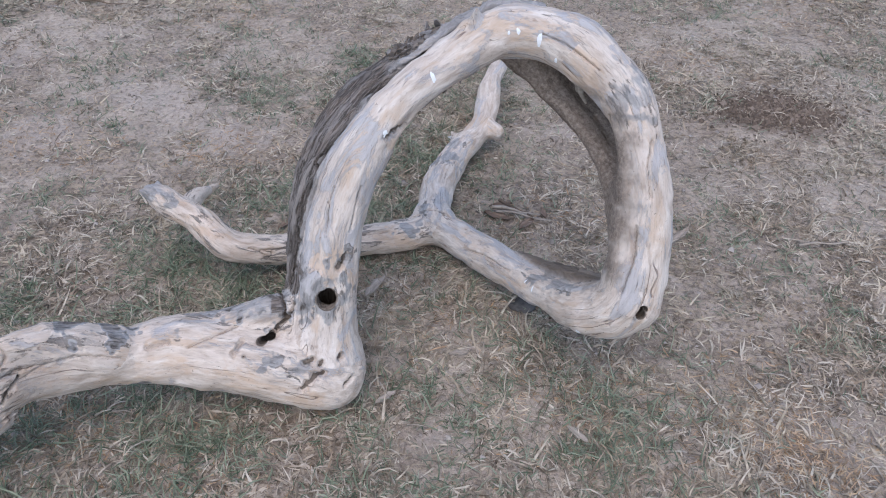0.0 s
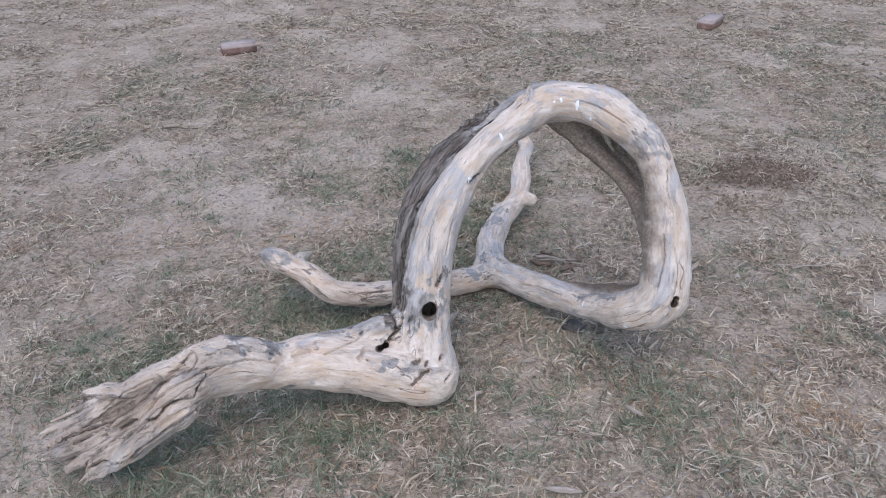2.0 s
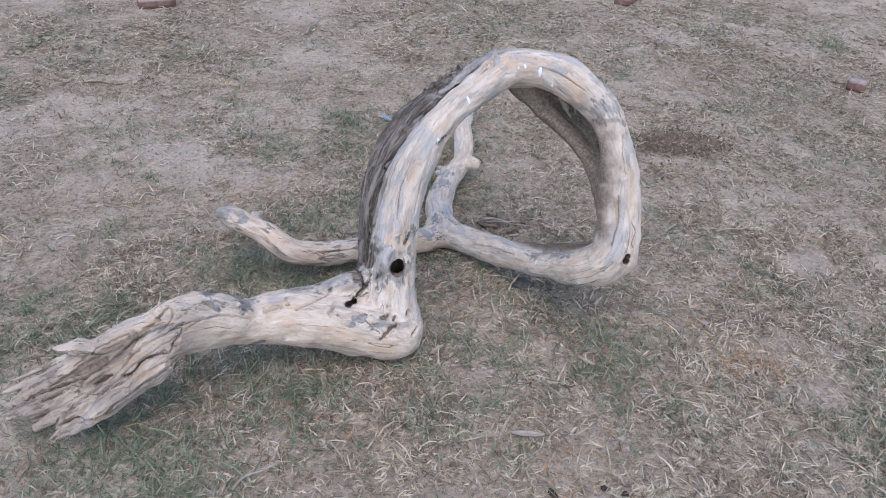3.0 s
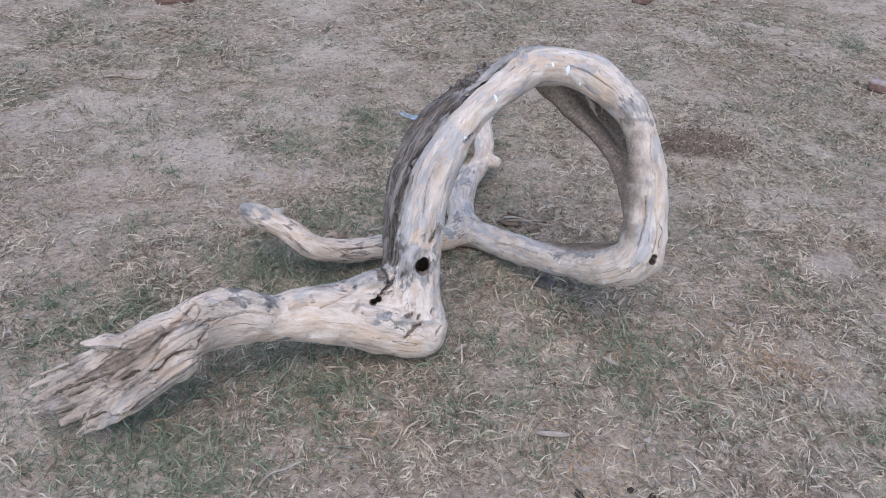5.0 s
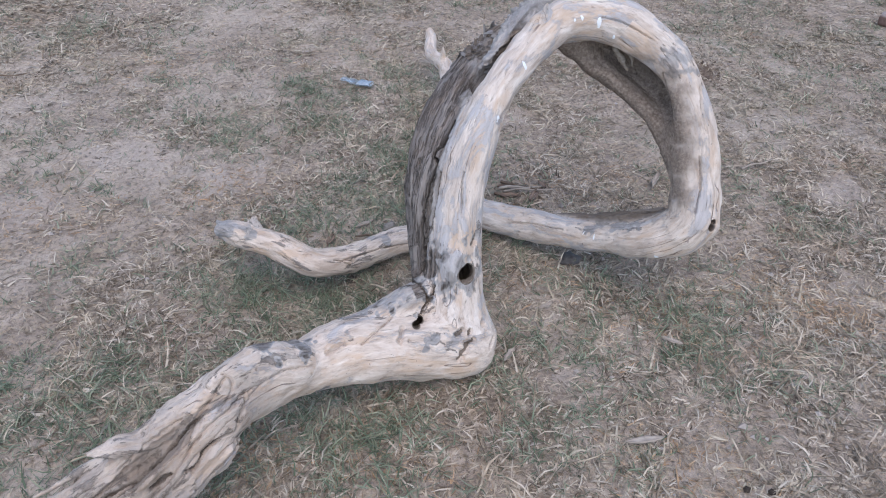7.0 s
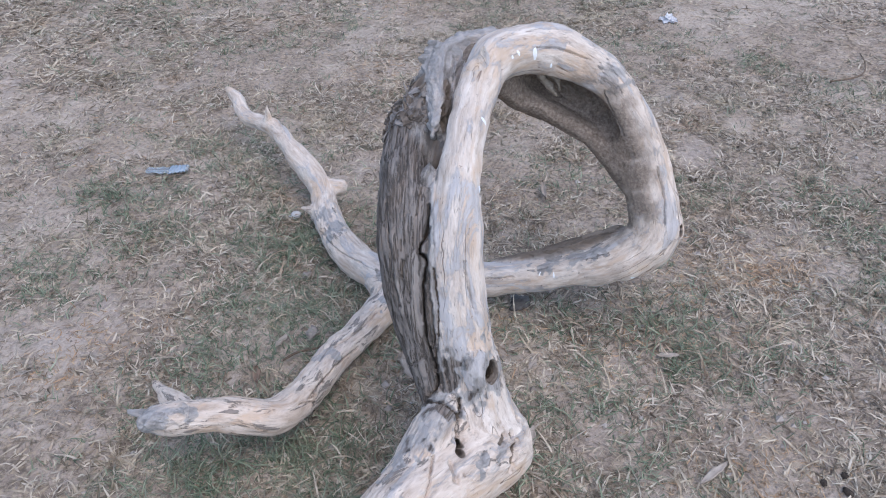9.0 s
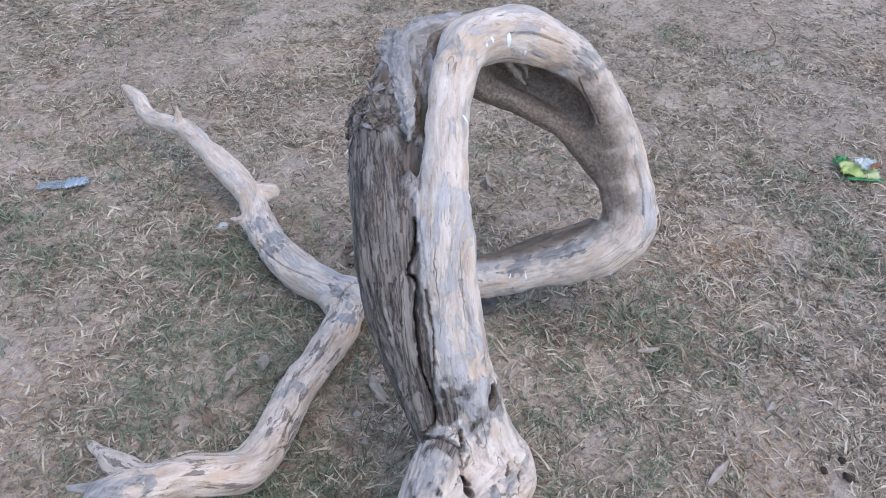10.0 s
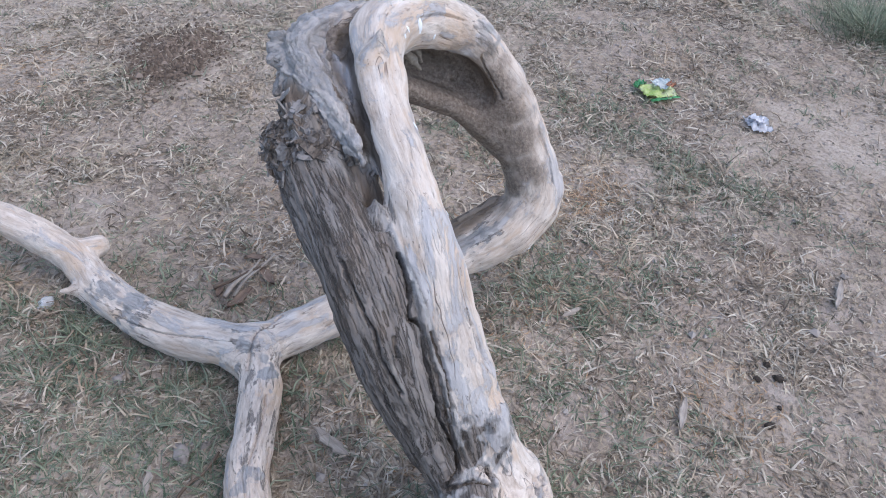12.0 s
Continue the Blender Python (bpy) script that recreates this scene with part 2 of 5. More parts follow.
# trodden spots where the pale soil lies open
BARE_SPOTS = [(-1.96, 2.75), (-1.77, 2.67), (-0.36, 3.92), (0.97, 1.03), (0.92, 0.81), (-0.01, 1.16), (2.61, 3.96), (1.81, 4.12), (1.88, 0.88), (0.52, 0.30), (0.21, 0.48), (0.35, 2.29), (0.02, 0.96),
              (0.24, 1.05), (-0.74, 2.17), (0.85, 0.63), (-1.38, 2.11), (-1.37, 2.92), (-1.23, 1.66), (-1.07, 2.40), (-1.06, 1.25), (1.12, 0.99), (1.35, 1.45), (1.5, 2.0)]


def bare(x, y):
    p = np.stack([x, y, np.zeros_like(x)], -1)
    k, warp = np.zeros_like(x), 1 + 0.45 * fbm(p * 7, 3, 33)
    for i, (bx, by) in enumerate(BARE_SPOTS):
        r = 0.06 + 0.03 * math.sin(2.4 * i) + 0.02 * by
        k = np.maximum(k, np.exp(-(((x - bx) / (1.5 * r)) ** 2 + ((y - by) / r) ** 2) * warp))
    return smooth(0.25, 0.85, k + 0.15 * fbm(p * 13, 2, 34))


# ---- ground: one sheet that reaches the horizon ----
def ground():
    def axis(c, near, step):
        inner = np.arange(-near, near + step / 2, step)
        grow = near + step * np.cumsum(1.22 ** np.arange(1, 48))
        return c + np.concatenate([-grow[::-1], inner, grow])
    xs, ys = axis(0.2, 3.2, 0.025), axis(2.0, 3.2, 0.025)
    gx, gy = np.meshgrid(xs, ys, indexing="ij")
    gz = ground_height(gx.ravel(), gy.ravel())
    v = np.stack([gx.ravel(), gy.ravel(), gz], -1)
    idx = np.arange(len(v)).reshape(gx.shape)
    f = np.stack([idx[:-1, :-1], idx[1:, :-1], idx[1:, 1:], idx[:-1, 1:]], -1).reshape(-1, 4)
    me = mesh_from("ground", v, f)
    attribute(me, "bare", "FLOAT", bare(v[:, 0], v[:, 1]))
    me.materials.append(SOIL)
    me.shade_smooth()
    return tagged(new("ground", me), "dry trampled grey-brown soil with sparse dead grass", "ground", kind="structure")


ground()


# ---- the dead tree: rounded limbs melted into one skin ----
STEP = 0.005


def curve_of(controls, n=10):
    c = np.asarray(controls, float)
    p = np.vstack([2 * c[0] - c[1], c, 2 * c[-1] - c[-2]])
    out = []
    for i in range(1, len(p) - 2):
        s = (np.arange(n) / n)[:, None]
        a, b, d, e = p[i - 1], p[i], p[i + 1], p[i + 2]
        out.append(0.5 * (2 * b + (d - a) * s + (2 * a - 5 * b + 4 * d - e) * s * s + (3 * b - a - 3 * d + e) * s ** 3))
    out = np.vstack(out + [c[-1:]])
    out[:, 3] = np.maximum(out[:, 3], 0.003)
    return out


# name, melt width, weather, rot, rows of x, y, z, radius
TREE_LIMBS = []


def limb(name, melt, weather, rot, rows):
    """A rounded limb through rows of x, y, z, radius."""
    TREE_LIMBS.append((name, melt, weather, rot, rows))


limb("trunk", 0.04, 0.0, 0.0, [(-0.246, 1.070, 0.082, 0.076), (-0.33, 1.070, 0.102, 0.086), (-0.42, 1.062, 0.135, 0.083), (-0.50, 1.052, 0.158, 0.079), (-0.58, 1.042, 0.171, 0.071), (-0.66, 1.012, 0.180, 0.063), (-0.74, 0.965, 0.212, 0.063), (-0.82, 0.905, 0.240, 0.064), (-0.90, 0.85, 0.232, 0.064), (-0.98, 0.80, 0.20, 0.056)])
limb("trunk", 0.03, 0.1, 0.0, [(-0.69, 0.98, 0.230, 0.046), (-0.76, 0.94, 0.287, 0.042), (-0.83, 0.89, 0.315, 0.030)])
limb("trunk", 0.015, 0.3, 0.0, [(-0.77, 0.93, 0.312, 0.026), (-0.81, 0.897, 0.335, 0.018), (-0.85, 0.87, 0.336, 0.006)])
limb("trunk", 0.02, 0.42, 0.0, [(-0.345, 1.135, 0.205, 0.045), (-0.40, 1.118, 0.203, 0.048), (-0.46, 1.098, 0.192, 0.044), (-0.56, 1.06, 0.192, 0.036)])
limb("arch_limb", 0.05, 0.0, 0.0, [(-0.258, 1.088, 0.083, 0.080), (-0.248, 1.155, 0.288, 0.063), (-0.217, 1.223, 0.464, 0.056), (-0.124, 1.309, 0.63, 0.047), (0.013, 1.40, 0.716, 0.045), (0.122, 1.437, 0.763, 0.053), (0.25, 1.395, 0.750, 0.048), (0.345, 1.33, 0.680, 0.048)])
limb("arch_limb", 0.012, 0.1, 0.0, [(0.04, 1.42, 0.76, 0.03), (0.045, 1.415, 0.79, 0.016), (0.045, 1.41, 0.815, 0.006)])
limb("arch_limb", 0.02, 0.5, 0.0, [(-0.268, 1.12, 0.335, 0.022), (-0.276, 1.112, 0.295, 0.024), (-0.27, 1.108, 0.255, 0.022)])
limb("loop_limb", 0.04, 0.0, 0.0, [(0.25, 1.395, 0.750, 0.048), (0.345, 1.33, 0.680, 0.052), (0.392, 1.25, 0.575, 0.056), (0.409, 1.195, 0.464, 0.062), (0.403, 1.134, 0.320, 0.067), (0.338, 1.160, 0.241, 0.056), (0.255, 1.311, 0.143, 0.042), (0.152, 1.475, 0.085, 0.046), (0.03, 1.61, 0.055, 0.048), (-0.04, 1.68, 0.06, 0.046)])
limb("loop_limb", 0.03, 0.0, 0.0, [(0.412, 1.112, 0.300, 0.052), (0.385, 1.118, 0.262, 0.050), (0.345, 1.150, 0.235, 0.045)])
limb("loop_limb", 0.008, 0.2, 0.9, [(0.365, 1.205, 0.268, 0.026), (0.296, 1.335, 0.180, 0.026), (0.205, 1.465, 0.112, 0.022)])
limb("hollow_lip", 0.03, 0.1, 0.15, [(0.10, 1.46, 0.73, 0.03), (0.20, 1.462, 0.648, 0.038), (0.29, 1.405, 0.588, 0.043), (0.355, 1.315, 0.53, 0.04), (0.40, 1.22, 0.45, 0.05)])
limb("hollow_lip", 0.03, 0.1, 0.15, [(0.12, 1.49, 0.74, 0.03), (0.28, 1.475, 0.69, 0.04), (0.385, 1.375, 0.59, 0.038)])
limb("hollow_lip", 0.03, 0.1, 0.15, [(0.20, 1.495, 0.72, 0.034), (0.31, 1.462, 0.69, 0.044), (0.39, 1.378, 0.612, 0.042)])
limb("side_branch", 0.03, 0.15, 0.0, [(-0.03, 1.65, 0.05, 0.044), (-0.15, 1.60, 0.05, 0.040), (-0.30, 1.56, 0.055, 0.042), (-0.44, 1.494, 0.083, 0.040), (-0.557, 1.446, 0.126, 0.040), (-0.668, 1.510, 0.170, 0.037), (-0.745, 1.532, 0.198, 0.036)])
limb("side_branch", 0.010, 0.55, 0.0, [(-0.735, 1.530, 0.20, 0.036), (-0.765, 1.545, 0.205, 0.034), (-0.785, 1.553, 0.205, 0.026)])
limb("side_branch", 0.008, 0.55, 0.0, [(-0.765, 1.530, 0.215, 0.022), (-0.79, 1.528, 0.225, 0.012), (-0.805, 1.525, 0.235, 0.004)])
limb("side_branch", 0.008, 0.55, 0.0, [(-0.755, 1.565, 0.19, 0.024), (-0.785, 1.605, 0.188, 0.012), (-0.80, 1.63, 0.186, 0.004)])
limb("side_branch", 0.012, 0.15, 0.0, [(-0.695, 1.535, 0.17, 0.030), (-0.703, 1.60, 0.15, 0.030), (-0.702, 1.665, 0.125, 0.024), (-0.695, 1.735, 0.095, 0.013), (-0.69, 1.785, 0.075, 0.005)])
limb("back_branch", 0.03, 0.09, 0.0, [(-0.03, 1.65, 0.07, 0.042), (-0.026, 1.84, 0.061, 0.048), (0.031, 2.038, 0.062, 0.048), (0.11, 2.18, 0.094, 0.041), (0.135, 2.36, 0.14, 0.036), (0.17, 2.523, 0.148, 0.034), (0.165, 2.688, 0.135, 0.030), (0.197, 2.80, 0.16, 0.022), (0.231, 2.93, 0.145, 0.012)])
limb("back_branch", 0.015, 0.0, 0.0, [(0.115, 2.17, 0.09, 0.036), (0.143, 2.14, 0.09, 0.032), (0.153, 2.13, 0.09, 0.030)])
limb("back_branch", 0.015, 0.0, 0.0, [(0.165, 2.55, 0.16, 0.015), (0.166, 2.54, 0.20, 0.011), (0.166, 2.535, 0.24, 0.004)])
limb("back_branch", 0.015, 0.0, 0.0, [(0.05, 2.06, 0.07, 0.03), (0.02, 2.11, 0.075, 0.015), (0.005, 2.14, 0.075, 0.006)])
limb("bark_slab", 0.03, 1.0, 0.0, [(-0.325, 1.145, 0.155, 0.045), (-0.310, 1.172, 0.21, 0.044), (-0.290, 1.225, 0.32, 0.052), (-0.272, 1.265, 0.42, 0.055), (-0.235, 1.305, 0.515, 0.050), (-0.19, 1.345, 0.575, 0.036)])
limb("bark_slab", 0.02, 1.0, 0.0, [(-0.305, 1.195, 0.22, 0.034), (-0.301, 1.262, 0.371, 0.046), (-0.27, 1.322, 0.5, 0.05), (-0.20, 1.392, 0.59, 0.048), (-0.12, 1.465, 0.645, 0.04)])
limb("bark_slab", 0.02, 0.9, 0.2, [(-0.26, 1.32, 0.45, 0.05), (-0.2, 1.40, 0.56, 0.045), (-0.11, 1.50, 0.625, 0.035), (-0.055, 1.55, 0.65, 0.022)])
limb("rotten_core", 0.02, 0.4, 1.0, [(-0.16, 1.42, 0.60, 0.035), (-0.09, 1.47, 0.655, 0.038), (-0.02, 1.52, 0.69, 0.03), (0.04, 1.545, 0.71, 0.02)])
limb("rotten_core", 0.02, 0.4, 1.0, [(-0.05, 1.425, 0.65, 0.032), (0.04, 1.495, 0.69, 0.032), (0.14, 1.52, 0.72, 0.026)])
limb("bark_slab", 0.006, 0.8, 0.0, [(-0.20, 1.335, 0.555, 0.028), (-0.175, 1.35, 0.61, 0.018), (-0.160, 1.357, 0.642, 0.006)])
limb("bark_flap", 0.012, 0.55, 0.0, [(0.19, 1.49, 0.765, 0.026), (0.135, 1.545, 0.75, 0.026), (0.079, 1.56, 0.73, 0.032), (0.02, 1.512, 0.715, 0.030), (-0.05, 1.445, 0.70, 0.022), (-0.13, 1.388, 0.681, 0.007)])
limb("bark_flap", 0.015, 0.55, 0.0, [(0.09, 1.55, 0.73, 0.03), (0.078, 1.585, 0.738, 0.016), (0.068, 1.605, 0.738, 0.004)])
limb("bark_flap", 0.012, 0.8, 0.0, [(0.05, 1.55, 0.72, 0.018), (0.02, 1.568, 0.71, 0.009), (0.0, 1.575, 0.695, 0.003)])
limb("bark_flap", 0.008, 0.6, 0.0, [(0.07, 1.565, 0.725, 0.018), (0.05, 1.588, 0.73, 0.009), (0.035, 1.60, 0.735, 0.003)])
limb("bark_flap", 0.008, 0.6, 0.0, [(0.10, 1.565, 0.74, 0.02), (0.09, 1.595, 0.75, 0.010), (0.082, 1.612, 0.757, 0.003)])
limb("bark_flap", 0.008, 0.6, 0.0, [(-0.03, 1.455, 0.69, 0.014), (-0.075, 1.405, 0.665, 0.008), (-0.10, 1.385, 0.645, 0.002)])
limb("splinter", 0.02, 0.35, 0.0, [(-0.85, 0.88, 0.26, 0.06), (-0.96, 0.84, 0.25, 0.038), (-1.03, 0.825, 0.265, 0.018), (-1.085, 0.819, 0.275, 0.004)])
limb("splinter", 0.010, 0.35, 0.0, [(-0.92, 0.84, 0.24, 0.05), (-1.05, 0.82, 0.20, 0.034), (-1.16, 0.81, 0.14, 0.02), (-1.27, 0.81, 0.055, 0.004)])
limb("splinter", 0.008, 0.35, 0.0, [(-0.95, 0.82, 0.21, 0.045), (-1.08, 0.785, 0.155, 0.03), (-1.18, 0.785, 0.105, 0.015), (-1.24, 0.79, 0.075, 0.004)])
limb("splinter", 0.010, 0.2, 0.0, [(-0.88, 0.83, 0.2, 0.06), (-0.98, 0.772, 0.155, 0.042), (-1.04, 0.735, 0.115, 0.02), (-1.085, 0.71, 0.08, 0.004)])
limb("splinter", 0.008, 0.2, 0.1, [(-0.93, 0.80, 0.185, 0.05), (-1.04, 0.755, 0.125, 0.03), (-1.07, 0.742, 0.105, 0.014), (-1.095, 0.735, 0.09, 0.003)])
limb("splinter", 0.006, 0.3, 0.1, [(-0.98, 0.80, 0.18, 0.03), (-1.09, 0.77, 0.125, 0.016), (-1.17, 0.772, 0.09, 0.004)])
limb("hollow_lip", 0.02, 0.1, 0.15, [(0.375, 1.385, 0.62, 0.026), (0.412, 1.325, 0.570, 0.028), (0.418, 1.26, 0.52, 0.028)])
limb("rotten_core", 0.02, 0.5, 0.9, [(-0.21, 1.31, 0.50, 0.03), (-0.14, 1.37, 0.565, 0.03), (-0.075, 1.41, 0.615, 0.03), (0.0, 1.455, 0.665, 0.028)])
# the torn end: many thin splinters beside one another
fray = random.Random(11)
for i in range(15):
    s = i / 14
    a = Vector((-0.94, 0.855 - 0.09 * s, 0.255 - 0.075 * s)) + Vector([fray.uniform(-0.02, 0.02) for _ in range(3)])
    b = Vector((-1.16 - 0.10 * math.sin(3.1 * s) + 0.10 * s * s, 0.84 - 0.13 * s, 0.155 - 0.06 * s - 0.03 * fray.random())) + Vector([fray.uniform(-0.035, 0.035), fray.uniform(-0.02, 0.02), fray.uniform(-0.02, 0.02)])
    mid = (a + b) / 2 + Vector((0, fray.uniform(-0.012, 0.012), fray.uniform(0.0, 0.018)))
    limb("splinter", 0.004, 0.3, 0.1 * fray.random(), [(*a, 0.020), (*mid, fray.uniform(0.011, 0.016)), (*b, 0.003)])
# hollows and knot holes: melt width, strength of the rot colour inside, rows
TREE_HOLLOWS = []


def hollow(melt, rot, rows):
    """A hollow or knot hole along rows of x, y, z, radius."""
    TREE_HOLLOWS.append((melt, rot, rows))


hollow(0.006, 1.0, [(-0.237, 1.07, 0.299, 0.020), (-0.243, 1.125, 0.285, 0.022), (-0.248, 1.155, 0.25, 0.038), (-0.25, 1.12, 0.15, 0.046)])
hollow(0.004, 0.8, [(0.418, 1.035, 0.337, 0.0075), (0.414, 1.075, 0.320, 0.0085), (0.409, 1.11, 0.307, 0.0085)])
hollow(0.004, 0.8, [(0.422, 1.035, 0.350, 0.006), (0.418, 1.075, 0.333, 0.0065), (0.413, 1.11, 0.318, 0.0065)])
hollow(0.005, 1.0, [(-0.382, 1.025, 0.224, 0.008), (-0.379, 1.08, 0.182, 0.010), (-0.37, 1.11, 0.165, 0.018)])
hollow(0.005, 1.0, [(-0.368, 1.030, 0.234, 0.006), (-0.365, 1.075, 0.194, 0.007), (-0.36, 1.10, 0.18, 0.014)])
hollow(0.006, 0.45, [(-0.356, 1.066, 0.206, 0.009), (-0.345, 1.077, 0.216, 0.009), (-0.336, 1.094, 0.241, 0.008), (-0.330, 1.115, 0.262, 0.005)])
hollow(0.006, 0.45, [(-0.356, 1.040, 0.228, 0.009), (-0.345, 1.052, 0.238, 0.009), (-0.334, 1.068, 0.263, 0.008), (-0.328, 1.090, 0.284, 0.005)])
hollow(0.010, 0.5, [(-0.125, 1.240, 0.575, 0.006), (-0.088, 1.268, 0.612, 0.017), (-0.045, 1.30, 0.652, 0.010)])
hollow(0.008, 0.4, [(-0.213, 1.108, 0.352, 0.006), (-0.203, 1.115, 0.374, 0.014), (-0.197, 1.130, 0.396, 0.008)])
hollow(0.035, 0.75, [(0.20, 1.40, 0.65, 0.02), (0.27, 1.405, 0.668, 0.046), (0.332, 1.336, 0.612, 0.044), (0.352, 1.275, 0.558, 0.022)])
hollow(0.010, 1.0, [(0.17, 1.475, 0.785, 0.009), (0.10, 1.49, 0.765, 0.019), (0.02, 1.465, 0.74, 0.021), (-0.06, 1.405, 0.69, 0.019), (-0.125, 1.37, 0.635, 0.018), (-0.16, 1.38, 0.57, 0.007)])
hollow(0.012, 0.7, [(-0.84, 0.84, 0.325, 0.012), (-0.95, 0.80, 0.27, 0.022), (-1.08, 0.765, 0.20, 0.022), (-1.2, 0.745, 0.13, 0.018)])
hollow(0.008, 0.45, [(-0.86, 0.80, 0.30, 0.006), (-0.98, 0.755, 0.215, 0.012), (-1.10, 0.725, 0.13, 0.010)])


# splits, pits and checks pressed into the skin: depth, half width, places along
GROOVES = []


def groove(depth, half, rows):
    """A split, pit or check pressed in along rows of x, y, z."""
    GROOVES.append((depth, half, rows))


groove(0.014, 0.0050, [(-0.372, 1.075, 0.200), (-0.352, 1.072, 0.212), (-0.343, 1.080, 0.222), (-0.334, 1.094, 0.243), (-0.328, 1.108, 0.268)])
groove(0.010, 0.0042, [(-0.357, 1.069, 0.207), (-0.338, 1.104, 0.228), (-0.338, 1.166, 0.220), (-0.327, 1.166, 0.272), (-0.323, 1.178, 0.313), (-0.310, 1.196, 0.379), (-0.296, 1.218, 0.440)])
groove(0.010, 0.0100, [(-0.286, 1.023, 0.172), (-0.274, 1.030, 0.176)])
groove(0.010, 0.0070, [(-0.254, 1.021, 0.166), (-0.249, 1.026, 0.175)])
groove(0.018, 0.0090, [(-0.210, 1.041, 0.172), (-0.208, 1.045, 0.178)])
groove(0.010, 0.0070, [(-0.187, 0.994, 0.123), (-0.178, 1.009, 0.129), (-0.172, 1.024, 0.132)])
groove(0.012, 0.0110, [(-0.291, 0.979, 0.124), (-0.275, 0.988, 0.140), (-0.259, 1.000, 0.153), (-0.245, 1.005, 0.156)])
groove(0.010, 0.0050, [(-0.414, 1.010, 0.196), (-0.412, 1.012, 0.196)])
groove(0.008, 0.0090, [(-0.434, 1.009, 0.203), (-0.426, 1.022, 0.212), (-0.415, 1.038, 0.217)])
groove(0.008, 0.0080, [(-0.601, 0.971, 0.265), (-0.583, 0.983, 0.260), (-0.563, 0.995, 0.255)])
groove(0.012, 0.0110, [(-0.212, 1.125, 0.358), (-0.205, 1.133, 0.367), (-0.198, 1.144, 0.381)])
groove(0.012, 0.0130, [(-0.117, 1.252, 0.604), (-0.091, 1.279, 0.612)])
groove(0.007, 0.0035, [(0.385, 1.146, 0.494), (0.384, 1.122, 0.454), (0.377, 1.099, 0.414), (0.363, 1.081, 0.367)])
groove(0.006, 0.0030, [(0.422, 1.071, 0.381), (0.415, 1.058, 0.352), (0.401, 1.050, 0.310)])
groove(0.006, 0.0030, [(0.397, 1.236, 0.636), (0.396, 1.204, 0.591), (0.405, 1.173, 0.545)])
groove(0.006, 0.0030, [(0.176, 1.372, 0.786), (0.232, 1.347, 0.771), (0.289, 1.317, 0.741)])
groove(0.006, 0.0030, [(-0.228, 1.194, 0.520), (-0.239, 1.171, 0.480), (-0.244, 1.145, 0.426)])
groove(0.006, 0.0030, [(-0.171, 1.199, 0.520), (-0.182, 1.180, 0.476), (-0.191, 1.161, 0.431)])
groove(0.004, 0.0028, [(-0.796, 0.852, 0.304), (-0.736, 0.875, 0.290), (-0.676, 0.909, 0.280), (-0.618, 0.940, 0.248)])
groove(0.006, 0.0030, [(-0.523, 0.996, 0.234), (-0.474, 1.036, 0.237), (-0.435, 1.068, 0.232)])
groove(0.006, 0.0030, [(0.053, 1.524, 0.088), (0.113, 1.466, 0.112), (0.169, 1.390, 0.134)])
groove(0.006, 0.0030, [(-0.506, 1.425, 0.138), (-0.454, 1.443, 0.106), (-0.333, 1.195, 0.327)])
groove(0.030, 0.0036, [(-0.212, 1.309, 0.591), (-0.247, 1.280, 0.559), (-0.276, 1.269, 0.529), (-0.274, 1.252, 0.513), (-0.298, 1.236, 0.467), (-0.323, 1.205, 0.375), (-0.325, 1.178, 0.309), (-0.330, 1.165, 0.259)])
groove(0.012, 0.0034, [(-0.260, 1.379, 0.599), (-0.294, 1.344, 0.558), (-0.315, 1.314, 0.521), (-0.330, 1.299, 0.483), (-0.337, 1.262, 0.428)])
groove(0.010, 0.0050, [(-0.307, 1.285, 0.512), (-0.320, 1.277, 0.485)])
groove(0.010, 0.0035, [(-0.267, 1.239, 0.498), (-0.289, 1.205, 0.427), (-0.314, 1.183, 0.342)])
groove(0.008, 0.0040, [(-0.326, 1.329, 0.469), (-0.341, 1.298, 0.417), (-0.348, 1.258, 0.355)])
groove(0.008, 0.0030, [(-0.238, 1.280, 0.563), (-0.267, 1.257, 0.523), (-0.293, 1.226, 0.457), (-0.315, 1.202, 0.382), (-0.322, 1.176, 0.310)])
groove(0.006, 0.0040, [(-0.104, 1.639, 0.087), (-0.040, 1.651, 0.111), (0.048, 1.622, 0.100)])
groove(0.006, 0.0035, [(-0.157, 1.581, 0.087), (-0.237, 1.560, 0.089), (-0.319, 1.548, 0.100)])
groove(0.006, 0.0035, [(-0.036, 1.986, 0.079), (-0.062, 1.863, 0.089), (-0.061, 1.758, 0.101)])
groove(0.006, 0.0035, [(-0.257, 1.531, 0.067), (-0.360, 1.496, 0.093), (-0.478, 1.434, 0.124)])
groove(0.012, 0.0042, [(-0.873, 0.869, 0.25), (-0.949, 0.805, 0.208), (-1.074, 0.791, 0.172), (-1.208, 0.79, 0.114)])
groove(0.012, 0.0042, [(-0.821, 0.904, 0.271), (-0.892, 0.833, 0.219), (-0.924, 0.806, 0.199), (-1.002, 0.787, 0.187), (-1.113, 0.771, 0.148)])
groove(0.012, 0.0042, [(-0.809, 0.871, 0.224), (-0.91, 0.79, 0.185), (-1.004, 0.751, 0.138), (-1.072, 0.73, 0.106)])
groove(0.012, 0.0042, [(-0.862, 0.842, 0.207), (-0.941, 0.775, 0.146), (-0.986, 0.737, 0.112)])
groove(0.007, 0.0040, [(-0.814, 0.866, 0.351), (-0.880, 0.830, 0.304), (-0.953, 0.778, 0.263), (-1.054, 0.765, 0.189), (-1.139, 0.758, 0.144)])
